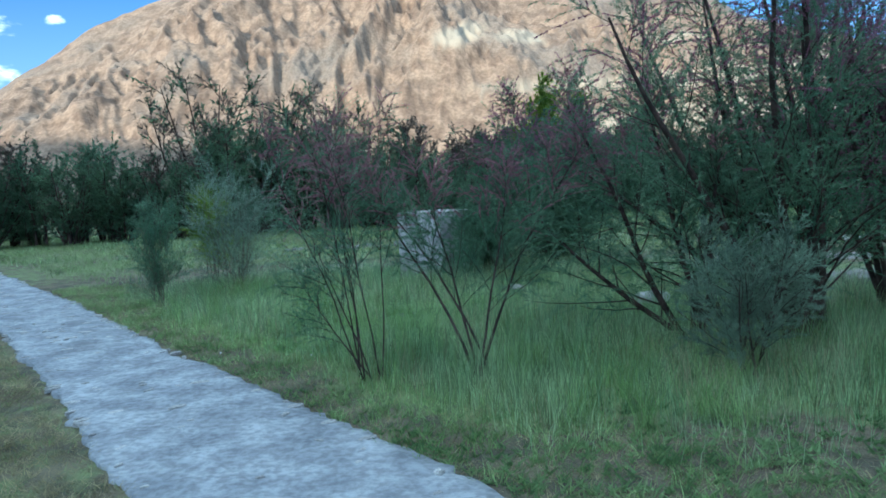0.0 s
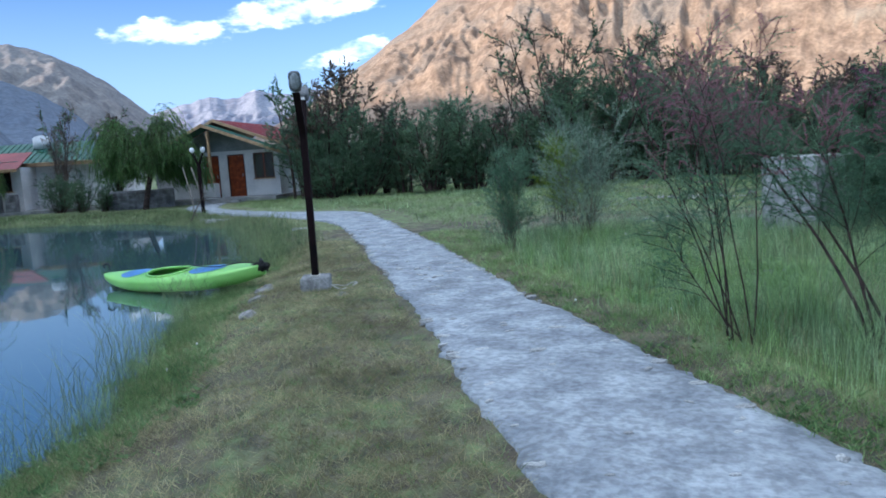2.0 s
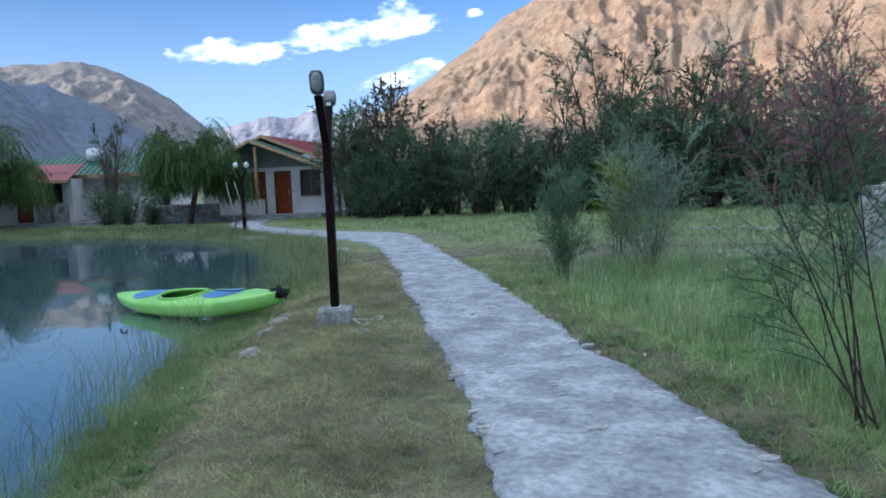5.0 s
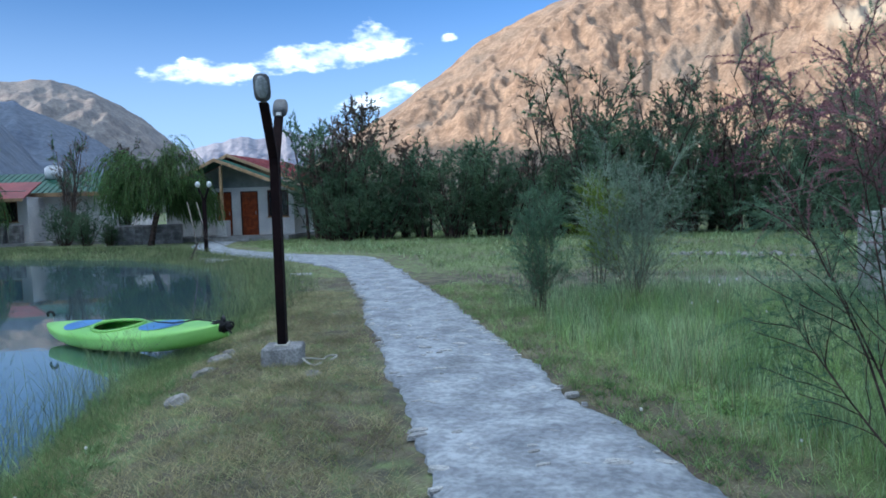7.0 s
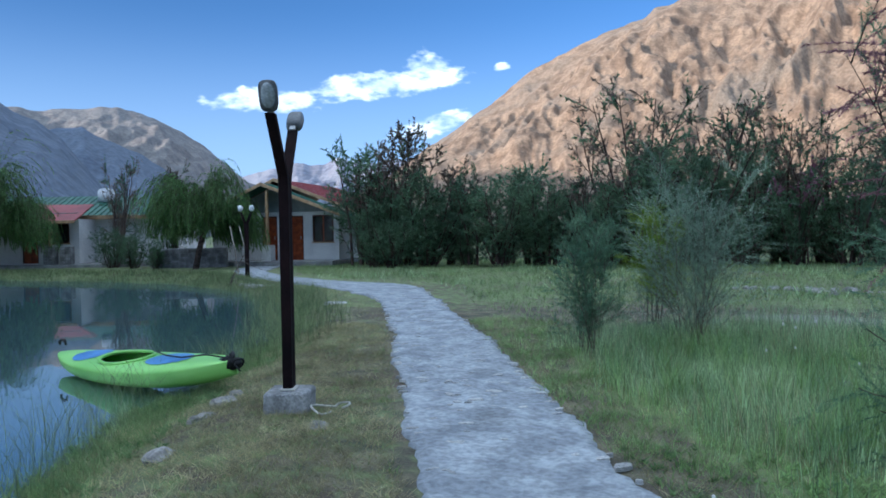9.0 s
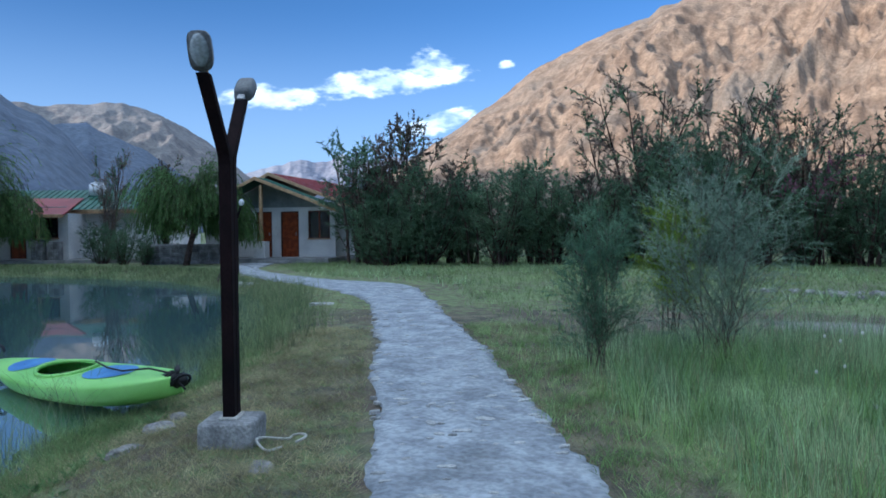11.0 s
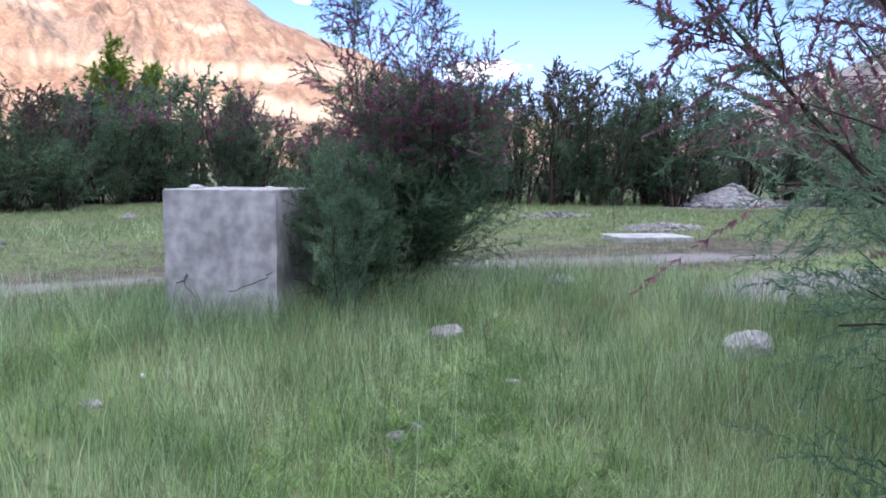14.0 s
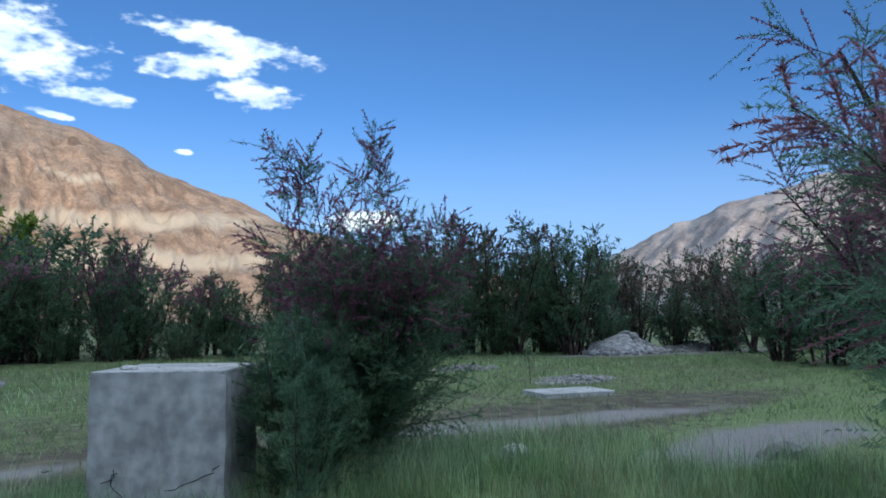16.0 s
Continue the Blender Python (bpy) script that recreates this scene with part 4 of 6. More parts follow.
def make_far_lamp():
    lamp = thing("garden_lamp", pose(-19.8, 20.55, -0.15, 0, 0, 30), "dark twin garden lamp with white globes", "lamp")
    z = on_ground(-20.0, 20.4)
    part("pole", box(-0.06, 0.06, -0.06, 0.06, z - 0.05, 1.9, 0.008), M_STEEL, lamp)
    part("base", box(-0.2, 0.2, -0.2, 0.2, z - 0.1, z + 0.15, 0.02), M_BASE, lamp)
    for s in (-1, 1):
        v, q, t = tube([(0, 0, 1.85), (0.10 * s, 0, 2.1), (0.17 * s, 0, 2.3)], [0.045, 0.04, 0.035], 6)
        piece("arm", mesh_of("arm", v, [q, t], M_STEEL), lamp)
        bm = bmesh.new()
        bmesh.ops.create_uvsphere(bm, u_segments=14, v_segments=10, radius=0.085)
        for vv in bm.verts:
            vv.co = Vector((vv.co.x + 0.19 * s, vv.co.y, vv.co.z * 1.2 + 2.43))
        part("globe", bm, M_WHITE, lamp, "white lamp globe", None, True)
    for k, (a, b) in enumerate((((-20.8, 20.75), (-20.15, 20.5)), ((-20.62, 21.0), (-20.0, 20.85)))):
        st = thing("stick", pose(0, 0, 0), "pale leaning wooden stick beside the lamp", "stick", "leaning sticks")
        v, q, t = tube([(a[0], a[1], 1.7), ((a[0] + b[0]) / 2, (a[1] + b[1]) / 2 + 0.03, 0.9), (b[0], b[1], on_ground(*b) - 0.05)], [0.016, 0.02, 0.026], 6)
        piece("shaft", mesh_of("shaft", v, [q, t], M_BIRCH), st)


make_far_lamp()

for k, (x, y, s) in enumerate([(-10.95, 14.48, 0.22), (-17.5, 18.95, 0.5), (-18.3, 19.35, 0.4)]):
    ob = part("flat_stone", box(-s, s, -s * 0.45, s * 0.45, -0.06, 0.035, 0.02), M_SLAB, None, "flat pale stone set in the grass by the path", pose(x, y, on_ground(x, y), 0, 0, 25 + 8 * k))
    tagged(ob, "", "stone", "flat stones by the path")

# ---- kayak ----


def make_kayak():
    length, n, m = 3.66, 48, 28
    k = thing("kayak", pose(-8.50, 8.18, -0.105, 9, -3.2, -7.0), "lime green plastic kayak with blue patches, stern on the bank", "kayak")
    s = np.linspace(-1, 1, n)
    half = 0.34 * np.clip(1 - np.abs(s) ** 2.3, 0, 1) ** 0.75 + 0.012
    keel = -0.11 + 0.18 * np.abs(s) ** 3.0
    deck = 0.115 + 0.10 * np.abs(s) ** 2.2 + 0.02 * s
    v = np.zeros((n, m, 3))
    for i in range(n):
        for j in range(m):
            a = 2 * math.pi * j / m
            ca, sa = math.cos(a), math.sin(a)
            w = half[i] * math.copysign(abs(ca) ** 0.7, ca)
            if sa >= 0:
                z = deck[i] - 0.03 + 0.075 * (half[i] / 0.35) * abs(sa) ** 0.9
            else:
                z = deck[i] - 0.03 - (deck[i] - 0.03 - keel[i]) * abs(sa) ** 0.75
            v[i, j] = (s[i] * length / 2, w, z)
    i = (np.arange(n - 1)[:, None] * m + np.arange(m)[None])
    f = np.stack([i, (i // m) * m + (i % m + 1) % m, (i // m) * m + (i % m + 1) % m + m, i + m], -1).reshape(-1, 4)
    # the cockpit opening goes through the deck
    cx, cz = v[..., 0].ravel()[f].mean(1), v[..., 2].ravel()[f].mean(1)
    cy, top = v[..., 1].ravel()[f].mean(1), v[..., 2].ravel()[f].mean(1)
    hole = (((cx + 0.18) / 0.42) ** 2 + (cy / 0.22) ** 2 < 1) & (top > 0.10)
    f = f[~hole]
    caps = np.array([[0, q, q + 1] for q in range(1, m - 1)] + [[(n - 1) * m, (n - 1) * m + q + 1, (n - 1) * m + q] for q in range(1, m - 1)])
    hull = piece("hull", mesh_of("hull", v.reshape(-1, 3), [f, caps], M_KAYAK, True), k, "glossy lime green hull")
    ang = np.linspace(0, 2 * math.pi, 33)
    rim = np.stack([-0.18 + 0.44 * np.cos(ang), 0.235 * np.sin(ang), np.full(33, 0.17) - 0.02 * np.abs(np.sin(ang)) ** 2], -1)
    tv, tq, tt = tube(rim, 0.022, 8)
    piece("coaming", mesh_of("coaming", tv, [tq], M_KAYAK, True), k, "raised cockpit rim")
    part("seat", box(-0.42, -0.02, -0.17, 0.17, -0.02, 0.02, 0.02), M_BLACK, k, "black seat inside the cockpit")

    def patch(name, x0, x1, wide, label):
        g, a = np.linspace(x0, x1, 10), np.linspace(-wide, wide, 7)
        pts = []
        for x in g:
            q = (x / (length / 2))
            hh = np.interp(q, s, half)
            dz = np.interp(q, s, deck)
            shrink = math.sqrt(max(0.05, 1 - ((x - (x0 + x1) / 2) / ((x1 - x0) / 2 + 0.02)) ** 2))
            for b in a:
                yy = b * shrink * hh
                c = min(1, abs(yy) / hh) ** (1 / 0.7)
                z = dz - 0.03 + 0.075 * (hh / 0.35) * max(0.0, math.sqrt(max(0, 1 - c * c))) ** 0.9
                pts.append((x, yy, z + 0.006))
        i = (np.arange(9)[:, None] * 7 + np.arange(6)[None]).ravel()
        piece(name, mesh_of(name, pts, [np.stack([i, i + 7, i + 8, i + 1], -1)], M_KAYAK_BLUE, True), k, label)

    patch("deck_patch", -1.25, -0.75, 0.75, "blue patch on the front deck")
    patch("deck_patch", 0.35, 1.05, 0.6, "blue patch on the rear deck")
    tv, tq, tt = tube([(1.60, 0, 0.155), (1.70, 0, 0.16), (1.80, 0, 0.165), (1.87, 0, 0.175), (1.90, 0, 0.18)], [0.06, 0.065, 0.06, 0.04, 0.015], 12)
    piece("stern_cap", mesh_of("stern_cap", tv, [tq, tt], M_BLACK, True), k, "black rubber cap over the stern")
    wraps = np.random.default_rng(9)
    for q in range(5):
        a = np.linspace(0, 2 * math.pi, 17)
        tilt, x = wraps.normal() * 0.5, 1.66 + 0.045 * q
        ring = np.stack([x + 0.04 * np.sin(a + tilt), 0.062 * np.cos(a), 0.165 + (0.068 - 0.004 * q) * np.sin(a)], -1)
        tv, tq, tt = tube(ring, 0.011, 5)
        piece("strap_wrap", mesh_of("strap_wrap", tv, [tq], M_BLACK, True), k, "black strap wound round the stern")
    tv, tq, tt = tube([(1.76, 0.02, 0.22), (1.73, 0.03, 0.255), (1.78, 0.02, 0.27), (1.83, -0.01, 0.245), (1.81, -0.02, 0.21)], [0.012, 0.018, 0.02, 0.016, 0.01], 6)
    piece("strap_knot", mesh_of("strap_knot", tv, [tq, tt], M_BLACK, True), k, "black knot on the stern strap")
    tv, tq, tt = tube([(-1.63, 0.0, 0.26), (-1.66, 0.01, 0.31), (-1.71, 0.0, 0.325), (-1.77, -0.01, 0.30), (-1.79, 0.0, 0.26)], [0.014, 0.018, 0.02, 0.018, 0.012], 6)
    piece("bow_loop", mesh_of("bow_loop", tv, [tq, tt], M_BLACK, True), k, "black carry loop at the bow")
    line = [(0.22, 0.1, 0.215), (0.6, 0.02, 0.20), (1.0, -0.05, 0.215), (1.4, -0.02, 0.25), (1.72, -0.02, 0.23), (1.95, -0.05, 0.12)]
    tv, tq, tt = tube(line, 0.009, 5)
    piece("deck_cord", mesh_of("deck_cord", tv, [tq, tt], M_BLACK), k, "black cord along the rear deck")
    return k


make_kayak()


def make_rope():
    t = np.linspace(0, 1, 40)
    a = t * 2 * math.pi * 0.93
    x = -5.09 + 0.10 * np.cos(a) + 0.03 * np.sin(3 * a)
    y = 7.40 + 0.17 * np.sin(a) + 0.02 * np.cos(2 * a)
    z = ground_z(x, y) + 0.035 + 0.02 * np.sin(a * 2)
    v, q, tt = tube(np.stack([x, y, z], -1), 0.008, 6)
    tagged(new("rope", mesh_of("rope", v, [q, tt], M_ROPE, True)), "loop of white rope lying on dry grass", "rope")


make_rope()

# ---- stones and the cement block ----


def rock_mesh(name, seed, sx, sy, sz, material, detail=3, chip=0.28):
    bm = bmesh.new()
    bmesh.ops.create_icosphere(bm, subdivisions=detail, radius=1)
    off = Vector((seed * 3.7, seed * 1.3, seed * 2.1))
    for v in bm.verts:
        c = noise.cell(v.co * 1.3 + off)
        k = 1 + chip * noise.noise(v.co * 1.2 + off) + 0.12 * noise.noise(v.co * 3.1 + off) + 0.05 * c
        v.co = Vector((v.co.x * sx * k, v.co.y * sy * k, max(-0.4, v.co.z) * sz * k))
    me = bpy.data.meshes.new(name)
    bm.to_mesh(me)
    bm.free()
    me.materials.append(material)
    return me


def set_rock(x, y, sx, sy, sz, material, label, seed, name="rock", turn=0, group="", sink=0.3):
    ob = new(name, rock_mesh(name, seed, sx, sy, sz, material))
    ob.matrix_basis = pose(x, y, on_ground(x, y) + sz * (0.4 - sink), 0, 0, turn)
    return tagged(ob, label, "rock", group)


set_rock(2.48, 8.95, 0.25, 0.16, 0.13, M_ROCK_PALE, "pale angular boulder in tall grass", 3, turn=10, sink=0.05)
set_rock(3.5, 11.95, 0.19, 0.14, 0.12, M_ROCK_PALE, "pale rounded boulder at the edge of the dirt", 5, turn=-20, sink=0.05)
set_rock(0.95, 10.65, 0.17, 0.12, 0.08, M_ROCK, "small grey stone among grass", 7)
set_rock(5.6, 10.0, 0.33, 0.24, 0.13, M_ROCK, "broad grey boulder beside the dirt patch", 9, turn=15)
for k, (x, y, sx, sy, sz) in enumerate([(-6.34, 7.47, 0.24, 0.14, 0.075), (-6.05, 6.98, 0.20, 0.11, 0.06), (-5.45, 6.12, 0.20, 0.15, 0.085), (-4.88, 7.02, 0.22, 0.11, 0.035), (-6.5, 7.75, 0.14, 0.10, 0.06)]):
    set_rock(x, y, sx * 0.58, sy * 0.62, sz * 0.85, M_ROCK, "flat grey stone sunk in the pond bank", 20 + k, "bank_stone", 40 + 30 * k, "stones along the pond bank", 0.55)
for k, (x, y, s) in enumerate([(-1.94, 10.35, 0.05), (-1.73, 10.26, 0.09), (-1.17, 10.83, 0.05), (-1.02, 12.91, 0.06), (1.91, 7.82, 0.05), (-0.3, 15.0, 0.07), (1.3, 9.2, 0.06), (0.5, 9.3, 0.08), (-0.58, 8.91, 0.09), (-0.42, 9.0, 0.07), (-0.7, 8.75, 0.06), (-0.3, 8.8, 0.05), (0.2, 9.5, 0.06), (-3.34, 20.3, 0.18), (-2.81, 19.87, 0.22), (-2.2, 20.6, 0.2), (-3.0, 20.9, 0.16), (-2.4, 19.6, 0.15), (-4.2, 20.5, 0.14), (2.0, 27.0, 0.35), (-1.4, 21.0, 0.2)]):
    set_rock(x, y, s * 0.7, s * 0.55, s * 0.4, M_ROCK, "small pale stone lying in the grass", 40 + k, "field_stone", 50 * k, "loose stones in the meadow", 0.2)


BLOCK_LEFT, BLOCK_RIGHT, BLOCK_DEEP = Vector((-0.785, 12.35, 0)), Vector((-0.055, 11.68, 0)), 1.0


def make_block():
    """A weathered cement cube with a cracked face and a lid of mortar."""
    left, right = BLOCK_LEFT, BLOCK_RIGHT
    along = (right - left)
    turn = math.degrees(math.atan2(along.y, along.x))
    c = (left + right) / 2
    b = thing("cement_block", pose(c.x, c.y, 0, 0, 0, turn), "square weathered grey cement tank with cracked plaster", "tank")
    w = along.length / 2
    bm = bmesh.new()
    bmesh.ops.create_cube(bm, size=1)
    bmesh.ops.subdivide_edges(bm, edges=list(bm.edges), cuts=14, use_grid_fill=True)
    for v in bm.verts:
        p = Vector((v.co.x * 2 * w, v.co.y * BLOCK_DEEP + BLOCK_DEEP / 2, v.co.z * 1.25 + 0.505))
        corner = min(1, max(0, (abs(v.co.x) - 0.42) * 12)) * min(1, max(0, (v.co.z - 0.3) * 4))
        p += Vector((noise.noise(p * 4), noise.noise(p * 4 + Vector((9, 0, 0))), noise.noise(p * 3 + Vector((0, 9, 0))))) * (0.010 + 0.012 * corner)
        v.co = p
    part("body", bm, M_CONCRETE, b, "rendered cement body with stains")
    bm = box(-w + 0.005, w - 0.005, 0.005, BLOCK_DEEP - 0.005, 1.112, 1.143, 0.008)
    part("lid", bm, M_SLAB, b, "pale mortar top")
    rng = np.random.default_rng(4)
    for x0, z0, steps, dx in ((0.46, 0.46, 8, -0.035), (-0.27, 0.42, 6, 0.012), (-0.30, 0.44, 3, -0.02)):
        pts = [(x0, -0.008, z0)]
        for _ in range(steps):
            pts.append((pts[-1][0] + dx + rng.normal() * 0.03, -0.007, pts[-1][2] - 0.028 + rng.normal() * 0.01))
        tv, tq, tt = tube(pts, 0.003, 4)
        piece("crack", mesh_of("crack", tv, [tq, tt], M_BLACK), b, "dark crack in the plaster")
    for x, y, s in ((-0.28, 0.2, 0.05), (0.25, 0.5, 0.03), (-0.1, 0.35, 0.025)):
        ob = new("pebble", rock_mesh("pebble", s * 100, s * 1.3, s, s * 0.6, M_ROCK_PALE, 2))
        ob.matrix_basis = b.matrix_basis @ pose(x, y, 1.143 + s * 0.2)
        tagged(ob, "small pale stone lying on the cement top", "stone", "stones on the tank")


make_block()


def make_slab():
    bm = box(-0.75, 0.75, -0.5, 0.5, -0.05, 0.09, 0.015)
    s = part("slab", bm, M_SLAB, None, "pale flat cement slab lying in the grass", pose(9.2, 15.5, 0, 0, 0, -25))
    tagged(s, "", "slab")


make_slab()


def stone_heap(name, x, y, rx, ry, h, count, size, material, label, seed):
    """A heap of loose stones over a low core."""
    rng = np.random.default_rng(seed)
    heap = Gather()
    ico = bmesh.new()
    bmesh.ops.create_icosphere(ico, subdivisions=1, radius=1)
    ico.verts.ensure_lookup_table()
    bv = np.array([v.co[:] for v in ico.verts])
    bf = np.array([[v.index for v in f.verts] for f in ico.faces])
    ico.free()
    for _ in range(count):
        r, a = math.sqrt(rng.random()), rng.random() * 2 * math.pi
        px, py = x + rx * r * math.cos(a), y + ry * r * math.sin(a)
        pz = on_ground(px, py) + h * (1 - r ** 1.3) * (0.7 + 0.3 * math.sin(px * 3) * math.cos(py * 2))
        s = size * (0.5 + rng.random())
        v = bv * (1 + 0.3 * rng.normal(size=(len(bv), 1)) * 0.5) * np.array([s * 1.3, s, s * 0.7]) + np.array([px, py, pz])
        heap.v.append(v)
        heap.t.append(bf + heap.n)
        heap.n += len(v)
    g = np.linspace(0, 1, 9)
    ang = np.linspace(0, 2 * np.pi, 25)[:-1]
    core = [(x + rx * q * math.cos(a), y + ry * q * math.sin(a), h * (1 - q ** 1.3) * 0.92 - 0.03) for q in g for a in ang]
    i = (np.arange(8)[:, None] * 24 + np.arange(24)[None])
    f = np.stack([i, i - i % 24 + (i % 24 + 1) % 24, i - i % 24 + (i % 24 + 1) % 24 + 24, i + 24], -1).reshape(-1, 4)
    heap.v.append(np.array(core))
    heap.q.append(f + heap.n)
    heap.n += len(core)
    tagged(new(name, heap.mesh(name, material)), label, "stones", kind="stuff")


stone_heap("stone_heap", 12.0, 17.4, 1.4, 0.8, 0.12, 260, 0.055, M_ROCK, "low heap of pale stones in the meadow", 1)
stone_heap("stone_heap", 13.2, 22.2, 1.3, 0.7, 0.14, 120, 0.07, M_ROCK, "scatter of pale stones before the thicket", 2)
stone_heap("gravel_heap", 24.5, 24.0, 2.4, 1.5, 0.95, 420, 0.12, M_GRAVEL, "grey gravel heap before the thicket", 3)
stone_heap("stone_heap", 28.5, 23.0, 3.0, 1.0, 0.4, 220, 0.13, M_ROCK, "grey rubble strewn under the bushes", 4)
stone_heap("stone_heap", -3.0, 20.6, 1.6, 0.5, 0.03, 60, 0.045, M_ROCK, "pale stones strewn along the meadow track", 5)

# ---- shrubs and trees ----


def polyline(start, way, length, n, rng, bend, wobble=0.08):
    """Points of a limb that starts along way and is bent step by step by the vector bend."""
    d = np.array(way, float)
    d /= np.linalg.norm(d)
    p = [np.array(start, float)]
    for _ in range(n - 1):
        d = d + np.array(bend) / n + rng.normal(size=3) * wobble
        d /= np.linalg.norm(d)
        p.append(p[-1] + d * length / (n - 1))
    return np.array(p)


def along_line(p, s):
    k = s * (len(p) - 1)
    i = min(int(k), len(p) - 2)
    d = p[i + 1] - p[i]
    return p[i] * (1 - (k - i)) + p[i + 1] * (k - i), d / (np.linalg.norm(d) + 1e-9)


def make_shrub(name, label, category, at, seed, stems, height, spread, thick, green, bark=None, blossom=None, bloom=0.0, bloom_from=0.6,
               lean=(0, 0), branches=12, twigs=9, needles=22, leaf=0.075, leaf_width=0.0035, from_s=0.28, droop=0.0, branch_len=0.34, group="",
               limbs=(), upright=0.35, twig_len=0.22, kind="", sides=6):
    """A feathery multi-stemmed shrub: trunk, crown of fine sprays, and blossom. limbs: extra stems as (way, length, bend)."""
    rng = np.random.default_rng(seed)
    wood = Gather()
    starts, ways, lens, bloomy = [], [], [], []
    specs = []
    for k in range(stems):
        a = 2 * math.pi * (k + rng.random() * 0.7) / max(1, stems)
        out = spread * (0.35 + 0.75 * rng.random())
        specs.append(((math.cos(a) * out + lean[0], math.sin(a) * out + lean[1], 1.0), height * (0.72 + 0.36 * rng.random()), (lean[0] * 0.5, lean[1] * 0.5, upright - droop)))
    specs += list(limbs)
    for way, length, bend in specs:
        base = np.array([rng.normal() * 0.05 * height ** 0.5, rng.normal() * 0.05 * height ** 0.5, -0.04])
        stem = polyline(base, way, length, 10, rng, bend, 0.05)
        wood.tube(stem, np.linspace(thick, thick * 0.22, 10), sides)
        for b in range(branches):
            s = from_s + (1 - from_s) * (b + rng.random()) / branches
            p, d = along_line(stem, min(s, 0.985))
            side = np.cross(d, rng.normal(size=3))
            side /= np.linalg.norm(side) + 1e-9
            bl = height * branch_len * (1.15 - 0.75 * s) * (0.7 + 0.6 * rng.random())
            limb = polyline(p, d * 0.75 + side * 0.85 + np.array([0, 0, 0.25]), bl, 6, rng, (0, 0, 0.25 - droop * 1.6), 0.10)
            wood.tube(limb, np.linspace(max(0.003, thick * 0.26 * (1.2 - s)), 0.002, 6), 4 if sides > 4 else 3)
            for w in range(twigs):
                u = 0.15 + 0.85 * (w + rng.random()) / twigs
                q, e = along_line(limb, min(u, 0.99))
                side = np.cross(e, rng.normal(size=3))
                side /= np.linalg.norm(side) + 1e-9
                starts.append(q)
                ways.append(e * 0.8 + side * 0.75 + np.array([0, 0, 0.15 - droop]))
                lens.append(height * twig_len * 0.5 * (0.6 + 0.8 * rng.random()))
                bloomy.append(blossom is not None and q[2] > height * bloom_from * (0.8 + 0.4 * rng.random()) and rng.random() < bloom)
    starts, ways, lens, bloomy = np.array(starts), np.array(ways), np.array(lens), np.array(bloomy, bool)
    ways /= np.linalg.norm(ways, axis=1)[:, None] + 1e-9
    root = thing(name, pose(*at), label, category, group, kind)
    piece("trunk", wood.mesh("trunk", bark or M_BARK, True), root)
    for pick, part_name, material, note in ((~bloomy, "crown", green, ""), (bloomy, "blossom", blossom, "dusty pink flower plumes")):
        if not pick.any():
            continue
        g = Gather()
        k = needles if part_name == "crown" else int(needles * 1.3)
        a, d, ln = np.repeat(starts[pick], k, 0), np.repeat(ways[pick], k, 0), np.repeat(lens[pick], k)
        u = rng.random(len(a))
        base = a + d * (ln * u)[:, None] + np.array([0, 0, -1.0]) * (droop * ln * u * u)[:, None]
        way = d * 0.8 + rng.normal(size=base.shape) * 0.55 + np.array([0, 0, -droop * 0.9])
        way /= np.linalg.norm(way, axis=1)[:, None] + 1e-9
        size = leaf * (0.55 + 0.9 * rng.random(len(a))) * (1.0 if part_name == "crown" else 0.7)
        g.slivers(base, way * size[:, None], np.full(len(a), leaf_width * (1.0 if part_name == "crown" else 1.7)), rng)
        piece(part_name, g.mesh(part_name, material), root, note)
    return root


# the shrubs next to the path
make_shrub("tamarisk_shrub", "thin-stemmed tamarisk shrub with feathery leaves and pink plumes", "shrub", (-0.62, 5.88, on_ground(-0.62, 5.88)), 11, 3, 1.9, 0.14, 0.008, M_TAM,
           None, M_PINK, 0.6, 0.74, (-0.10, 0.05), 13, 9, 66, 0.024, 0.0013, 0.36, 0.14, 0.26,
           limbs=[((-1.0, 0.22, 0.9), 1.12, (-0.1, 0.15, 0.35)), ((-0.30, 0.30, 1.2), 1.6, (-0.15, 0.1, 0.0)), ((-0.36, 0.10, 1.2), 2.2, (-0.25, 0.0, -0.05)), ((-0.18, 0.3, 1.3), 2.4, (-0.15, 0.2, 0.0)), ((0.1, 0.3, 1.3), 2.4, (-0.3, 0.3, -0.1))])
make_shrub("tamarisk_shrub", "dark-stemmed tamarisk shrub with forked trunk and pink plumes", "shrub", (0.26, 5.9, on_ground(0.26, 5.9)), 12, 2, 2.2, 0.25, 0.014, M_TAM,
           None, M_PINK, 0.6, 0.6, (0.0, 0.15), 15, 13, 72, 0.03, 0.0019, 0.3, 0.12, 0.32,
           limbs=[((-0.25, 0.3, 1.0), 2.7, (-0.75, 0.1, 0.0)), ((0.35, 0.3, 1.0), 2.3, (0.3, 0.0, -0.2)), ((-0.2, 0.9, 1.0), 2.6, (-0.4, 0.2, 0.0))])
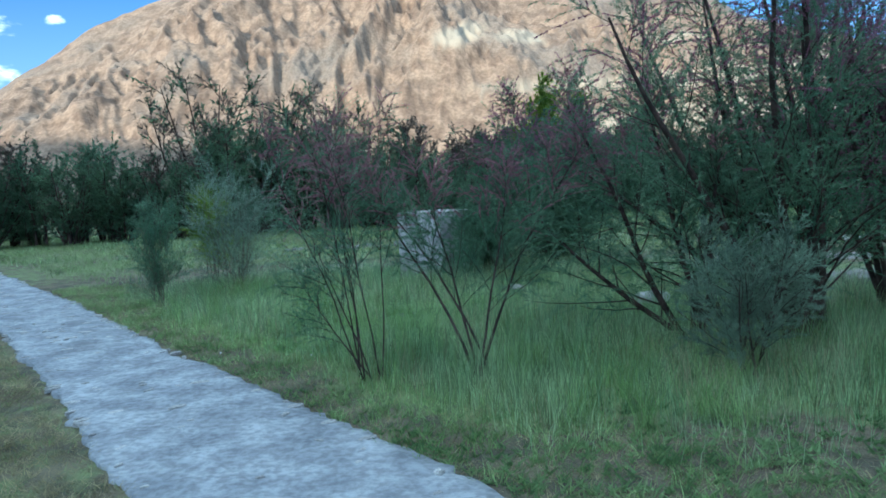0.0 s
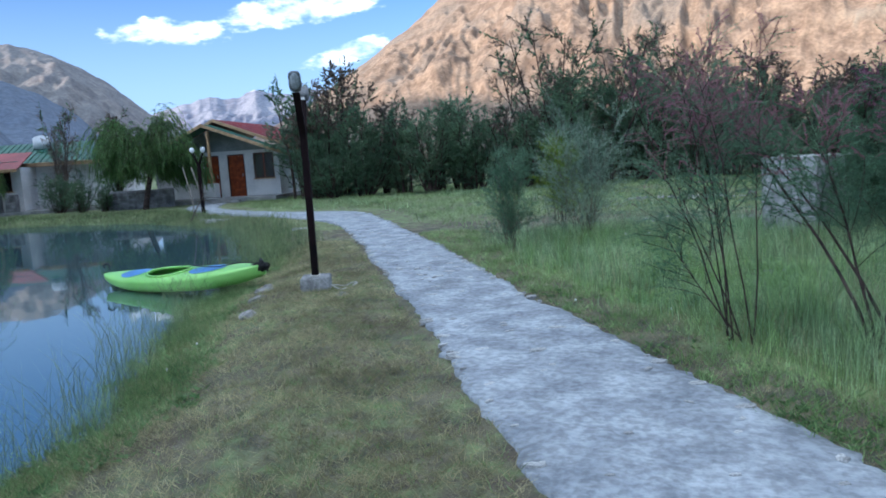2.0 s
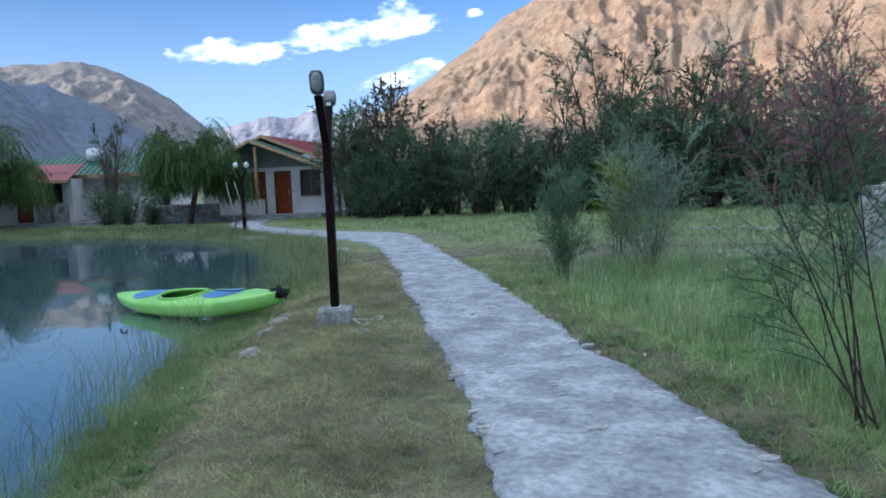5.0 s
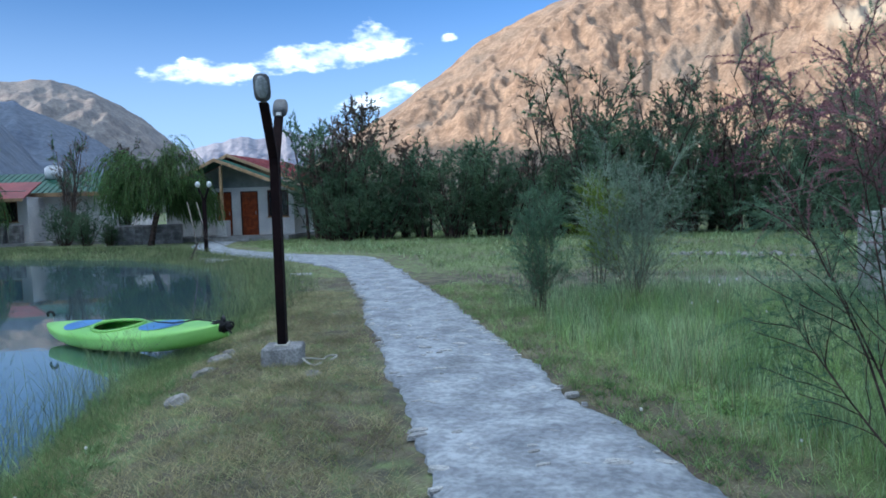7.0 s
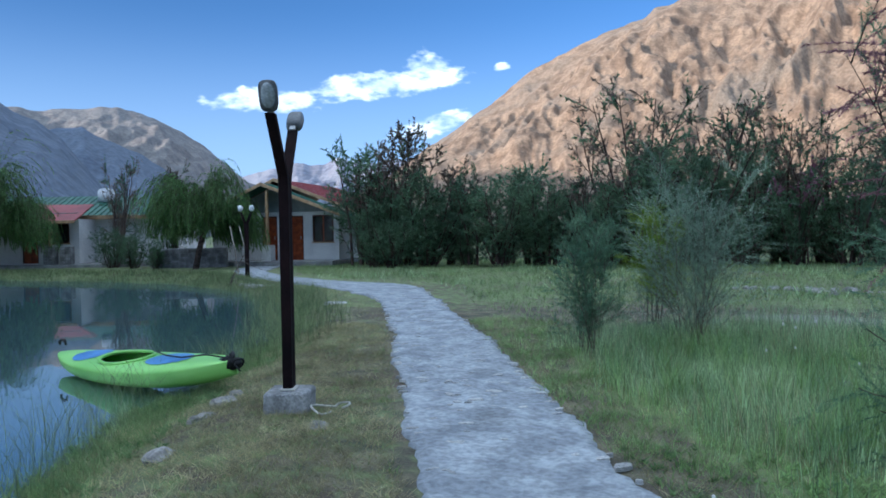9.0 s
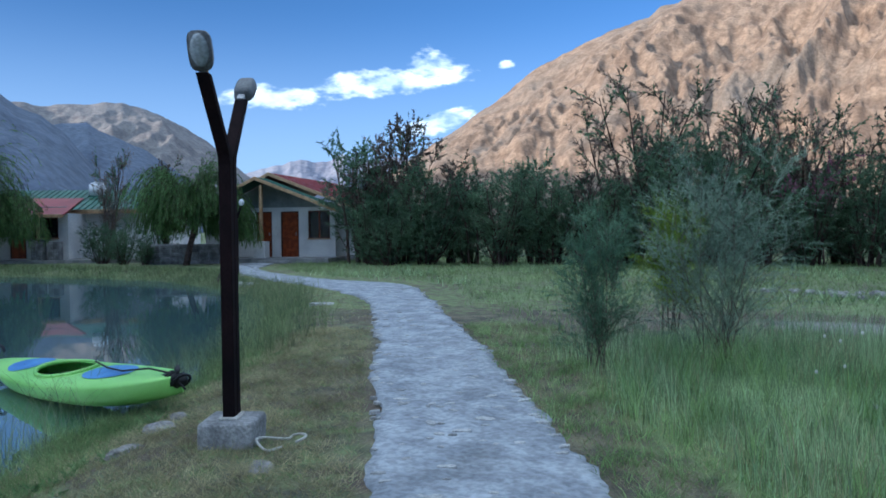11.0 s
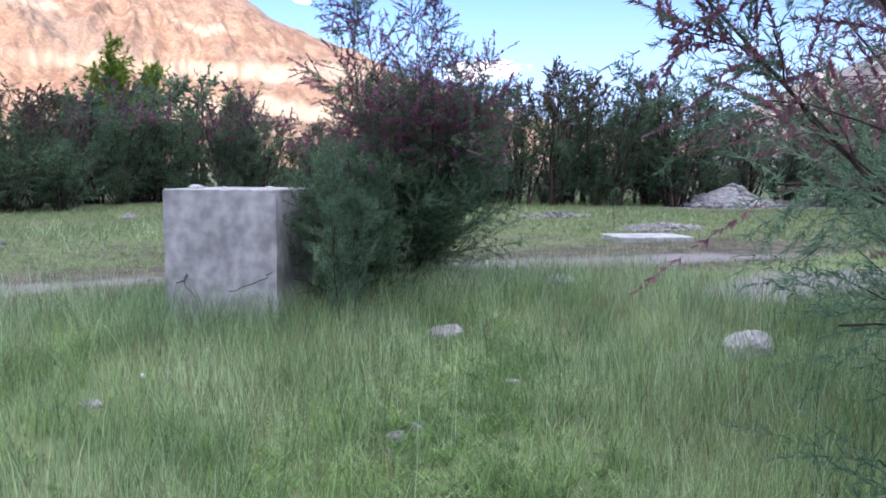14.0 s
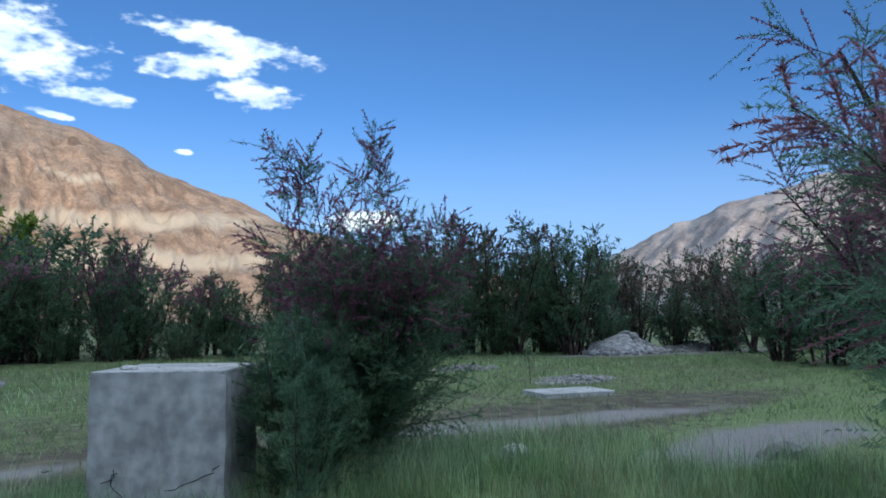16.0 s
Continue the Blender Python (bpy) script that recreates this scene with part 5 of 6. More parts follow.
make_shrub("tamarisk_tree", "large leaning tamarisk tree, dense dark green with mauve plumes", "tree", (3.3, 6.75, on_ground(3.3, 6.75)), 13, 6, 3.7, 0.34, 0.05, M_TAM,
           None, M_MAUVE, 0.35, 0.6, (-0.05, 0.10), 18, 13, 76, 0.033, 0.0032, 0.08, 0.14, 0.32,
           limbs=[((-0.9, 0.1, 0.75), 2.6, (-0.5, 0.1, 0.1)), ((-0.5, -0.2, 1.1), 3.4, (-0.2, 0.0, 0.3)), ((-0.26, 0.42, 1.0), 3.5, (-0.1, 0.05, 0.2)), ((-0.16, 0.40, 1.0), 3.6, (-0.05, 0.0, 0.2)), ((-0.36, 0.34, 1.0), 3.1, (-0.1, 0.1, 0.1)), ((0.0, 0.1, 1.0), 4.3, (0.0, 0.0, 0.3))])
make_shrub("tamarisk_tree", "leaning tamarisk with one long dark trunk over the grass", "tree", (2.35, 6.9, on_ground(2.35, 6.9)), 14, 4, 2.6, 0.3, 0.036, M_TAM,
           None, M_PINK, 0.4, 0.65, (0.0, 0.1), 15, 12, 66, 0.033, 0.0028, 0.15, 0.12, 0.36,
           limbs=[((-1.15, 0.0, 0.7), 2.1, (-0.2, 0.0, 0.6)), ((-0.45, 0.05, 1.0), 2.6, (-0.2, 0.0, 0.3))])
make_shrub("tamarisk_bush", "low blue-green feathery bush in the grass", "bush", (2.25, 5.55, on_ground(2.25, 5.55)), 15, 9, 1.15, 0.5, 0.010, M_TAM_BLUE,
           None, None, 0, 1, (0, 0), 10, 9, 52, 0.036, 0.0026, 0.12, 0.05, 0.4)
make_shrub("tamarisk_tree", "tall tamarisk with dense green crown", "tree", (5.0, 7.6, on_ground(5.0, 7.6)), 16, 6, 4.2, 0.3, 0.07, M_TAM,
           None, M_MAUVE, 0.35, 0.6, (-0.05, 0.0), 13, 10, 60, 0.036, 0.004, 0.10, 0.14, 0.32)
make_shrub("tamarisk_tree", "broad tamarisk with drooping sprays", "tree", (4.9, 4.9, on_ground(4.9, 4.9)), 17, 5, 3.6, 0.32, 0.06, M_TAM,
           None, M_MAUVE, 0.25, 0.6, (-0.05, 0.0), 12, 9, 48, 0.036, 0.004, 0.10, 0.14, 0.32)
make_shrub("tamarisk_tree", "tall tamarisk with dense mauve flower clusters over green", "tree", (4.75, 7.75, on_ground(4.75, 7.75)), 18, 9, 3.5, 0.24, 0.035, M_TAM,
           None, M_MAUVE, 0.9, 0.36, (-0.04, 0.13), 16, 14, 64, 0.034, 0.0032, 0.12, 0.18, 0.30)
# the pale bushes beyond
make_shrub("tamarisk_bush", "small green tamarisk bush at the edge of the tall grass", "bush", (-4.3, 10.95, on_ground(-4.3, 10.95)), 21, 10, 1.45, 0.28, 0.005, M_TAM,
           M_BARK_PALE, None, 0, 1, (0, 0), 10, 8, 44, 0.04, 0.0019, 0.06, 0.05, 0.34, upright=0.35)
make_shrub("tamarisk_bush", "pale blue-green feathery tamarisk bush", "bush", (-3.35, 11.7, on_ground(-3.35, 11.7)), 22, 11, 2.0, 0.40, 0.005, M_TAM_BLUE,
           M_BARK_PALE, None, 0, 1, (0, 0), 11, 9, 50, 0.042, 0.0017, 0.05, 0.08, 0.38, upright=0.35, twig_len=0.26)
make_shrub("tamarisk_bush", "slender yellow-green bush behind the feathery one", "bush", (-4.2, 13.2, on_ground(-4.2, 13.2)), 23, 6, 1.7, 0.2, 0.012, M_POPLAR,
           M_BARK_PALE, None, 0, 1, (0, 0), 9, 7, 20, 0.09, 0.004, 0.2, 0.0, 0.25, upright=0.5)
make_shrub("tamarisk_bush", "tall dark tamarisk bush with pink and mauve top beside the tank", "bush", (1.82, 12.55, on_ground(1.82, 12.55)), 24, 22, 2.35, 0.52, 0.014, M_TAM_DARK,
           None, M_MAUVE, 0.5, 0.6, (0.04, 0), 17, 13, 46, 0.045, 0.0034, 0.02, 0.12, 0.40, upright=0.55,
           limbs=[((0.05, 0.0, 1), 3.3, (0, 0, 0.4)), ((-0.14, 0.05, 1), 3.2, (0, 0, 0.4)), ((0.2, 0.0, 1), 3.1, (0, 0, 0.4)), ((-0.25, 0.0, 1), 3.0, (0, 0, 0.3))])
make_shrub("tamarisk_bush", "light green tamarisk shoot in front of the tank", "bush", (0.36, 11.25, on_ground(0.36, 11.25)), 25, 5, 1.4, 0.07, 0.006, M_TAM,
           None, None, 0, 1, (0, 0), 12, 7, 26, 0.045, 0.0024, 0.15, 0.0, 0.15, upright=0.5)
make_shrub("tamarisk_bush", "dense dark tamarisk growth pressed against the tank", "bush", (0.72, 11.72, on_ground(0.72, 11.72)), 27, 16, 1.35, 0.36, 0.010, M_TAM_DARK,
           None, None, 0, 1, (-0.05, 0.0), 11, 8, 46, 0.048, 0.0034, 0.02, 0.02, 0.36, upright=0.5)
make_shrub("sapling", "thin bare sapling beside the stone heap", "sapling", (10.6, 17.6, on_ground(10.6, 17.6)), 26, 1, 1.2, 0.05, 0.012, M_TAM,
           None, None, 0, 1, (0, 0), 8, 3, 8, 0.08, 0.004, 0.3, 0.0, 0.25)

def make_fallen_branch():
    r = np.random.default_rng(31)
    g = Gather()
    main = polyline((-18.9, 19.0, -0.15), (0.75, -0.62, 0.28), 2.6, 9, r, (0.2, -0.1, -0.4), 0.10)
    g.tube(main, np.linspace(0.03, 0.008, 9), 5)
    for k in range(12):
        p, d = along_line(main, 0.2 + 0.06 * k)
        side = np.cross(d, r.normal(size=3))
        g.tube(polyline(p, d + side * 0.9, 0.5 + 0.4 * r.random(), 5, r, (0, 0, 0.2), 0.15), np.linspace(0.010, 0.003, 5), 4)
    tagged(new("fallen_branch", g.mesh("fallen_branch", M_BARK_PALE, True)), "bare grey branch fallen over the pond bank", "branch")


make_fallen_branch()


# ---- the thicket round the meadow: five kinds, repeated ----
KINDS = []
for k, (label, green, blossom, bloom, stems, spread, up, lw) in enumerate([
        ("dense dark green tamarisk thicket bush", M_TAM_DARK, None, 0.0, 11, 0.32, 0.4, 0.011),
        ("dark green tamarisk bush with brownish top", M_TAM_DARK, M_TAM_BROWN, 0.8, 9, 0.28, 0.5, 0.010),
        ("open brownish tamarisk tree with thin crown", M_TAM_BROWN, M_TAM_DARK, 0.35, 7, 0.30, 0.4, 0.008),
        ("slender upright green tree in the thicket", M_TAM_DARK, M_TAM, 0.5, 5, 0.12, 0.6, 0.010),
        ("round green bush with mauve flower plumes", M_TAM_DARK, M_MAUVE, 0.45, 10, 0.38, 0.3, 0.011)]):
    KINDS.append((label, make_shrub("thicket_tree", label, "tree", (0, 0, 0), 60 + k, stems, 1.0, spread, 0.014, green, None, blossom, bloom, 0.62, (0, 0),
                                    8, 7, 16, 0.036, lw * 0.42, 0.02 if k in (0, 1, 4) else 0.12, 0.03, 0.32, upright=up, group="thicket round the meadow", sides=4)))


def thicket(kind, x, y, h, turn, wide=1.0):
    ob = copy_thing(KINDS[kind][1], pose(x, y, on_ground(x, y) - 0.05, 0, 0, turn))
    h *= 0.86 + 0.34 * ((x * 7.3 + y * 3.1) % 1)
    ob.scale = (h * wide, h * wide, h)
    return ob


def row(eye, entries):
    for az, dist, h, kind, wide in entries:
        d = bearing(az)
        thicket(kind, eye[0] + d.x * dist, eye[1] + d.y * dist, h, (az * 37 + dist * 11) % 360, wide)


row((-1.8, 4.0), [(38.3, 31, 5.6, 3, 1.0), (37.4, 29, 3.2, 0, 1.0), (36.6, 30, 4.0, 1, 1.0), (34.8, 30, 5.1, 1, 1.0), (33.0, 29, 3.9, 0, 1.1), (31.2, 30, 3.9, 1, 1.0),
                  (29.3, 29, 4.1, 3, 1.2), (27.4, 28, 3.8, 0, 1.1), (25.2, 29, 4.4, 3, 1.2), (23.2, 28, 3.4, 0, 1.1), (21.0, 28, 3.7, 1, 1.0), (19.0, 27, 3.4, 0, 1.1), (17.6, 29, 5.6, 2, 1.0),
                  (15.6, 27, 4.0, 0, 1.1), (13.8, 29, 5.2, 2, 1.0), (12.2, 28, 3.9, 0, 1.2), (10.6, 30, 6.3, 2, 1.0), (8.6, 28, 4.0, 0, 1.1), (7.2, 30, 6.2, 2, 0.9), (5.2, 28, 3.9, 4, 1.0),
                  (3.6, 30, 5.4, 2, 1.0), (1.6, 28, 3.9, 0, 1.1), (-0.6, 30, 4.3, 1, 1.1), (-2.6, 30, 3.7, 0, 1.1), (-4.6, 31, 3.8, 1, 1.1), (-6.4, 32, 3.4, 4, 1.1)])
row((-2.7, 6.6), [(-8.0, 33, 3.9, 1, 1.1), (-10.5, 32, 3.8, 0, 1.1), (-12.8, 33, 4.3, 4, 1.0), (-15.0, 33, 3.4, 0, 1.1), (-16.6, 36, 5.6, 3, 1.5), (-19.5, 33, 3.9, 4, 1.1), (-22.0, 33, 4.2, 4, 1.0),
                  (-25.0, 33, 3.6, 4, 1.1), (-28.0, 34, 3.4, 0, 1.1), (-31.5, 33, 3.6, 1, 1.1), (-35.0, 32, 3.8, 4, 1.1), (-38.5, 31, 3.8, 0, 1.1), (-42.0, 31, 4.4, 1, 1.0), (-45.0, 31, 4.9, 1, 1.0),
                  (-47.0, 32, 5.5, 1, 1.0), (-49.5, 31, 4.6, 0, 1.0), (-51.4, 32, 5.5, 1, 1.0), (-53.6, 31, 4.6, 0, 1.0), (-55.6, 33, 4.4, 1, 1.0), (-58.8, 36, 4.2, 2, 1.0), (-61.4, 35, 5.0, 2, 1.0), (-64.0, 34, 4.4, 1, 1.0),
                  (-66.5, 33, 4.3, 2, 1.1), (-68.5, 27, 3.6, 0, 1.2), (-71.5, 25, 4.0, 4, 1.1), (-75.5, 24, 4.4, 0, 1.2), (-80, 24, 4.6, 1, 1.1), (-86, 23, 4.6, 4, 1.1)])
row((-2.0, 4.0), [(az, 36 + (az * 7) % 5, 3.2 + (az * 13) % 7 * 0.15, 0 if az % 2 else 1, 1.3) for az in range(36, -95, -6)])
# low growth along the foot of the thicket
row((-1.8, 4.0), [(az, 28.2 + az % 4 * 0.4, 1.5 + az % 5 * 0.15, 0, 1.6) for az in range(36, -7, -3)])
row((-2.7, 6.6), [(az, 31.0 + az % 3 * 0.5, 1.4 + az % 4 * 0.15, 4 if az % 2 else 0, 1.5) for az in range(-8, -56, -4)])
row((-2.7, 6.6), [(az, 33.5 + az % 3 * 0.5, 1.3 + az * 7 % 5 * 0.3, 0 if az % 2 else 4, 1.6) for az in range(-9, -90, -4)])
# trees and bushes by the houses
for x, y, h, kind, wide in [(-33.2, 25.2, 4.4, 2, 0.6), (-29.9, 25.6, 4.8, 1, 0.6), (-32.0, 24.0, 1.7, 0, 1.3), (-30.3, 23.8, 1.5, 0, 1.4), (-21.8, 30.4, 3.0, 0, 1.2), (-20.8, 29.0, 4.2, 1, 1.0),
                            (-38.6, 20.4, 2.2, 0, 1.2), (-41, 18.0, 3.0, 1, 1.2), (-28.8, 23.8, 1.2, 0, 1.3), (-47, 14, 4, 0, 1.3), (-52, 8, 4.5, 1, 1.2), (-52, 0, 4.2, 0, 1.3), (-46, -12, 4.2, 1, 1.3), (-34, -20, 4.4, 0, 1.3), (-18, -22, 4.3, 1, 1.3), (-4, -16, 4.2, 0, 1.3), (8, -12, 4.4, 1, 1.3), (14, -4, 4.2, 4, 1.3), (17, 5, 4.3, 0, 1.3)]:
    thicket(kind, x, y, h, x * 31 % 360, wide)
for label, ob in KINDS:
    for o in [*ob.children_recursive, ob]:
        bpy.data.objects.remove(o)


def make_willow(x, y, h, r, seed):
    rng = np.random.default_rng(seed)
    root = thing("willow_tree", pose(x, y, on_ground(x, y)), "weeping willow with drooping bright green strands by the pond", "tree", "willows by the pond")
    wood, crown = Gather(), Gather()
    trunk = polyline((0, 0, -0.1), (0.05, 0.05, 1), h * 0.54, 6, rng, (0, 0, 0.2), 0.05)
    wood.tube(trunk, np.linspace(0.14, 0.09, 6), 7)
    starts = []
    for k in range(22):
        a = 2.4 * k + rng.random() * 0.4
        out = 0.25 + 0.75 * ((k * 0.618) % 1)
        limb = polyline(trunk[-1 - k % 2], (math.cos(a) * out, math.sin(a) * out, 1.1), r * (0.75 + 0.35 * rng.random()), 7, rng, (math.cos(a) * 0.5 * out, math.sin(a) * 0.5 * out, -0.7 * out), 0.06)
        wood.tube(limb, np.linspace(0.05, 0.010, 7), 5)
        for _ in range(58):
            p, d = along_line(limb, 0.15 + 0.84 * rng.random())
            starts.append((p + rng.normal(size=3) * 0.10, d))
    base, way = [], []
    for p, d in starts:
        length = max(0.3, (p[2] - 0.2) * (0.6 + 0.4 * rng.random()))
        strand = polyline(p, d * 0.6 + np.array([0, 0, 0.1]), length, 9, rng, (0, 0, -4.2), 0.06)
        wood.tube(strand, 0.004, 3)
        for u in rng.random(40):
            q, e = along_line(strand, u * 0.99)
            base.append(q)
            w = e * 0.7 + rng.normal(size=3) * 0.32 + np.array([0, 0, -0.6])
            way.append(w / np.linalg.norm(w) * 0.17)
    crown.slivers(np.array(base), np.array(way), np.full(len(base), 0.014), rng)
    piece("trunk", wood.mesh("trunk", M_BARK, True), root)
    piece("crown", crown.mesh("crown", M_WILLOW), root)


make_willow(-35.5, 20.5, 4.5, 2.0, 5)
make_willow(-26.5, 24.0, 4.2, 2.0, 6)
make_willow(-38.5, 17.6, 4.0, 1.8, 7)
for x, y, h, k in ((8.3, 62.0, 9.8, 0), (10.5, 63.0, 8.2, 1), (5.9, 63.0, 6.0, 2)):
    make_shrub("poplar", "bright yellow-green poplar beyond the thicket", "tree", (x, y, 0), 90 + k, 4, h, 0.13, 0.09, M_POPLAR, M_BARK_PALE, None, 0, 1, (0, 0), 14, 7, 22, 0.30, 0.06, 0.12, 0.0, 0.16, "poplars", upright=0.6)
for x, y, h, k in ((15.0, 57.0, 7.0, 3), (12.8, 60.0, 5.4, 4)):
    make_shrub("conifer", "dark upright tree beyond the thicket", "tree", (x, y, 0), 90 + k, 3, h, 0.10, 0.09, M_TAM_DARK, None, None, 0, 1, (0, 0), 16, 8, 12, 0.26, 0.04, 0.10, 0.0, 0.2, "dark trees beyond", upright=0.6)

# ---- grass ----


def grass_mesh(name, x, y, h, width, lean, material, rng, segments=2):
    """Tapered bent blades rooted at x, y."""
    n = len(x)
    z = ground_z(x, y)
    a = rng.random(n) * 2 * np.pi
    side = np.stack([np.cos(a), np.sin(a), np.zeros(n)], -1)
    b = rng.random(n) * 2 * np.pi
    tip = np.stack([np.cos(b), np.sin(b), np.zeros(n)], -1) * (lean * h * (0.3 + rng.random(n)))[:, None]
    root = np.stack([x, y, z - 0.01], -1)
    rows_ = []
    for k in range(segments):
        t = k / segments
        c = root + tip * t ** 2 + np.array([0, 0, 1.0]) * (h * (t - 0.12 * t * t * lean))[:, None]
        w = (width * (1 - t) ** 0.6 * 0.5)[:, None]
        rows_ += [c - side * w, c + side * w]
    rows_.append(root + tip + np.array([0, 0, 1.0]) * (h * (1 - 0.12 * lean))[:, None])
    v = np.stack(rows_, 1).reshape(-1, 3)
    m = 2 * segments + 1
    o = np.arange(n)[:, None] * m
    quads = [o + np.array([[2 * k, 2 * k + 1, 2 * k + 3, 2 * k + 2]]) for k in range(segments - 1)]
    tris = o + np.array([[m - 3, m - 2, m - 1]])
    return mesh_of(name, v, ([np.concatenate(quads)] if quads else []) + [tris], material)


def scatter(count, x0, x1, y0, y1, keep, rng):
    x, y = rng.uniform(x0, x1, count), rng.uniform(y0, y1, count)
    k = keep(x, y) > rng.random(count)
    return x[k], y[k]


def right_side(x, y):
    """True on the meadow side of the path."""
    px = np.interp(y, [p[1] for p in PATH_RIGHT], [p[0] for p in PATH_RIGHT])
    return x > px


def bare(x, y):
    v = np.zeros(np.shape(x))
    for cx, cy, rx, ry in BARE:
        v = np.maximum(v, np.exp(-(((x - cx) / rx) ** 2 + ((y - cy) / ry) ** 2)))
    return np.maximum(v, dust_map(x, y))


def solid(x, y):
    """1 where blocks stand."""
    ax, ay = (BLOCK_RIGHT - BLOCK_LEFT).normalized()[:2]
    u, w = (x - BLOCK_LEFT.x) * ax + (y - BLOCK_LEFT.y) * ay, -(x - BLOCK_LEFT.x) * ay + (y - BLOCK_LEFT.y) * ax
    return (u > -0.01) & (u < (BLOCK_RIGHT - BLOCK_LEFT).length + 0.01) & (w > -0.02) & (w < BLOCK_DEEP)


rng = np.random.default_rng(77)
GRASS = []


def stuff(name, me, label, category="grass"):
    GRASS.append(tagged(new(name, me), label, category, kind="stuff"))


def verge_keep(x, y):
    return (~right_side(x, y)) * smoothstep(0.02, 0.12, path_distance(x, y)) * smoothstep(-0.05, 0.25, pond_distance(x, y)) * (0.55 + 0.45 * wave(x, y, 0.5, 2.0))


x, y = scatter(620000, -9, 2.5, 1.0, 12.0, verge_keep, rng)
stuff("dry_grass", grass_mesh("dry_grass", x, y, rng.uniform(0.025, 0.09, len(x)), np.full(len(x), 0.006), 1.8, M_SHORT, rng, 1), "short mown dry grass between path and pond")
x, y = scatter(110000, -9, 2.5, 1.0, 12.0, lambda x, y: verge_keep(x, y) * (0.5 + 0.75 * (1 - smoothstep(0.3, 1.3, pond_distance(x, y))) + 0.5 * (1 - smoothstep(0.1, 0.35, path_distance(x, y)))), rng)
stuff("short_grass", grass_mesh("short_grass", x, y, rng.uniform(0.03, 0.09, len(x)), np.full(len(x), 0.006), 1.3, M_GREENSHORT, rng, 1), "short green grass along the verge")
x, y = scatter(60000, -22, -6, 11.0, 24.0, verge_keep, rng)
stuff("dry_grass", grass_mesh("dry_grass", x, y, rng.uniform(0.03, 0.08, len(x)), np.full(len(x), 0.012), 1.4, M_SHORT, rng, 1), "short dry grass along the far verge")


cx, cy = scatter(5200, -9, 2.5, 1.5, 11.0, verge_keep, rng)
cx, cy = np.repeat(cx, 16), np.repeat(cy, 16)
x, y = cx + rng.normal(size=len(cx)) * 0.025, cy + rng.normal(size=len(cx)) * 0.025
stuff("verge_tufts", grass_mesh("verge_tufts", x, y, rng.uniform(0.03, 0.085, len(x)), np.full(len(x), 0.005), 1.2, M_STRAW, rng, 2), "dry straw-coloured tufts on the verge")


cx, cy = scatter(1700, -9, 2.5, 1.5, 11.0, verge_keep, rng)
cx, cy = np.repeat(cx, 14), np.repeat(cy, 14)
x, y = cx + rng.normal(size=len(cx)) * 0.03, cy + rng.normal(size=len(cx)) * 0.03
stuff("verge_tufts", grass_mesh("verge_tufts", x, y, rng.uniform(0.03, 0.08, len(x)), np.full(len(x), 0.0055), 1.1, M_GREENSHORT, rng, 2), "short green tufts on the verge")
# tufts and runners on the strip across the path
cx, cy = scatter(5200, -7.0, 3.6, 2.0, 13.5, lambda x, y: right_side(x, y) * smoothstep(0.0, 0.1, path_distance(x, y)) * (1 - smoothstep(0.8, 1.6, path_distance(x, y))), rng)
cx, cy = np.repeat(cx, 14), np.repeat(cy, 14)
x, y = cx + rng.normal(size=len(cx)) * 0.035, cy + rng.normal(size=len(cx)) * 0.035
stuff("strip_tufts", grass_mesh("strip_tufts", x, y, rng.uniform(0.04, 0.14, len(x)), np.full(len(x), 0.0065), 1.1, M_TUFT, rng, 2), "small fresh grass tufts beside the path")


def bank_keep(x, y):
    s = pond_distance(x, y)
    return smoothstep(-0.25, 0.1, s) * (1 - smoothstep(0.35, 0.95, s)) * (0.5 + 0.5 * wave(x, y, 0.6, 9.0)) * (path_distance(x, y) > 0.15)


x, y = scatter(170000, -10, -3.4, 1.5, 10.5, bank_keep, rng)
stuff("bank_grass", grass_mesh("bank_grass", x, y, rng.uniform(0.05, 0.20, len(x)), np.full(len(x), 0.0045), 0.9, M_GREENSHORT, rng, 2), "lush green grass on the pond bank")
x, y = scatter(26000, -10, -3.4, 1.5, 10.5, lambda x, y: smoothstep(-0.75, -0.2, pond_distance(x, y)) * (1 - smoothstep(0.0, 0.5, pond_distance(x, y))) * (wave(x, y, 0.5, 3.0) > 0.05) * 0.5, rng)
stuff("reeds", grass_mesh("reeds", x, y, rng.uniform(0.25, 0.75, len(x)), np.full(len(x), 0.005), 0.6, M_REED, rng, 3), "thin reeds standing in the pond margin", "reeds")


def far_bank_keep(x, y):
    s = pond_distance(x, y)
    return smoothstep(-0.6, -0.1, s) * (1 - smoothstep(0.7, 1.6, s)) * (path_distance(x, y) > 0.3)


x, y = scatter(42000, -21, -8.0, 9.3, 21.5, far_bank_keep, rng)
stuff("bank_reeds", grass_mesh("bank_reeds", x, y, rng.uniform(0.12, 0.5, len(x)), np.full(len(x), 0.008), 0.6, M_REED, rng, 2), "tall green reeds on the pond bank", "reeds")
x, y = scatter(60000, -46, -18, 15, 24, lambda x, y: smoothstep(-0.4, 0.0, pond_distance(x, y)) * (1 - smoothstep(1.2, 3.0, pond_distance(x, y))) * (path_distance(x, y) > 0.3), rng)
stuff("bank_reeds", grass_mesh("bank_reeds", x, y, rng.uniform(0.08, 0.25, len(x)), np.full(len(x), 0.02), 0.5, M_REED, rng, 2), "green grass on the far pond bank", "reeds")


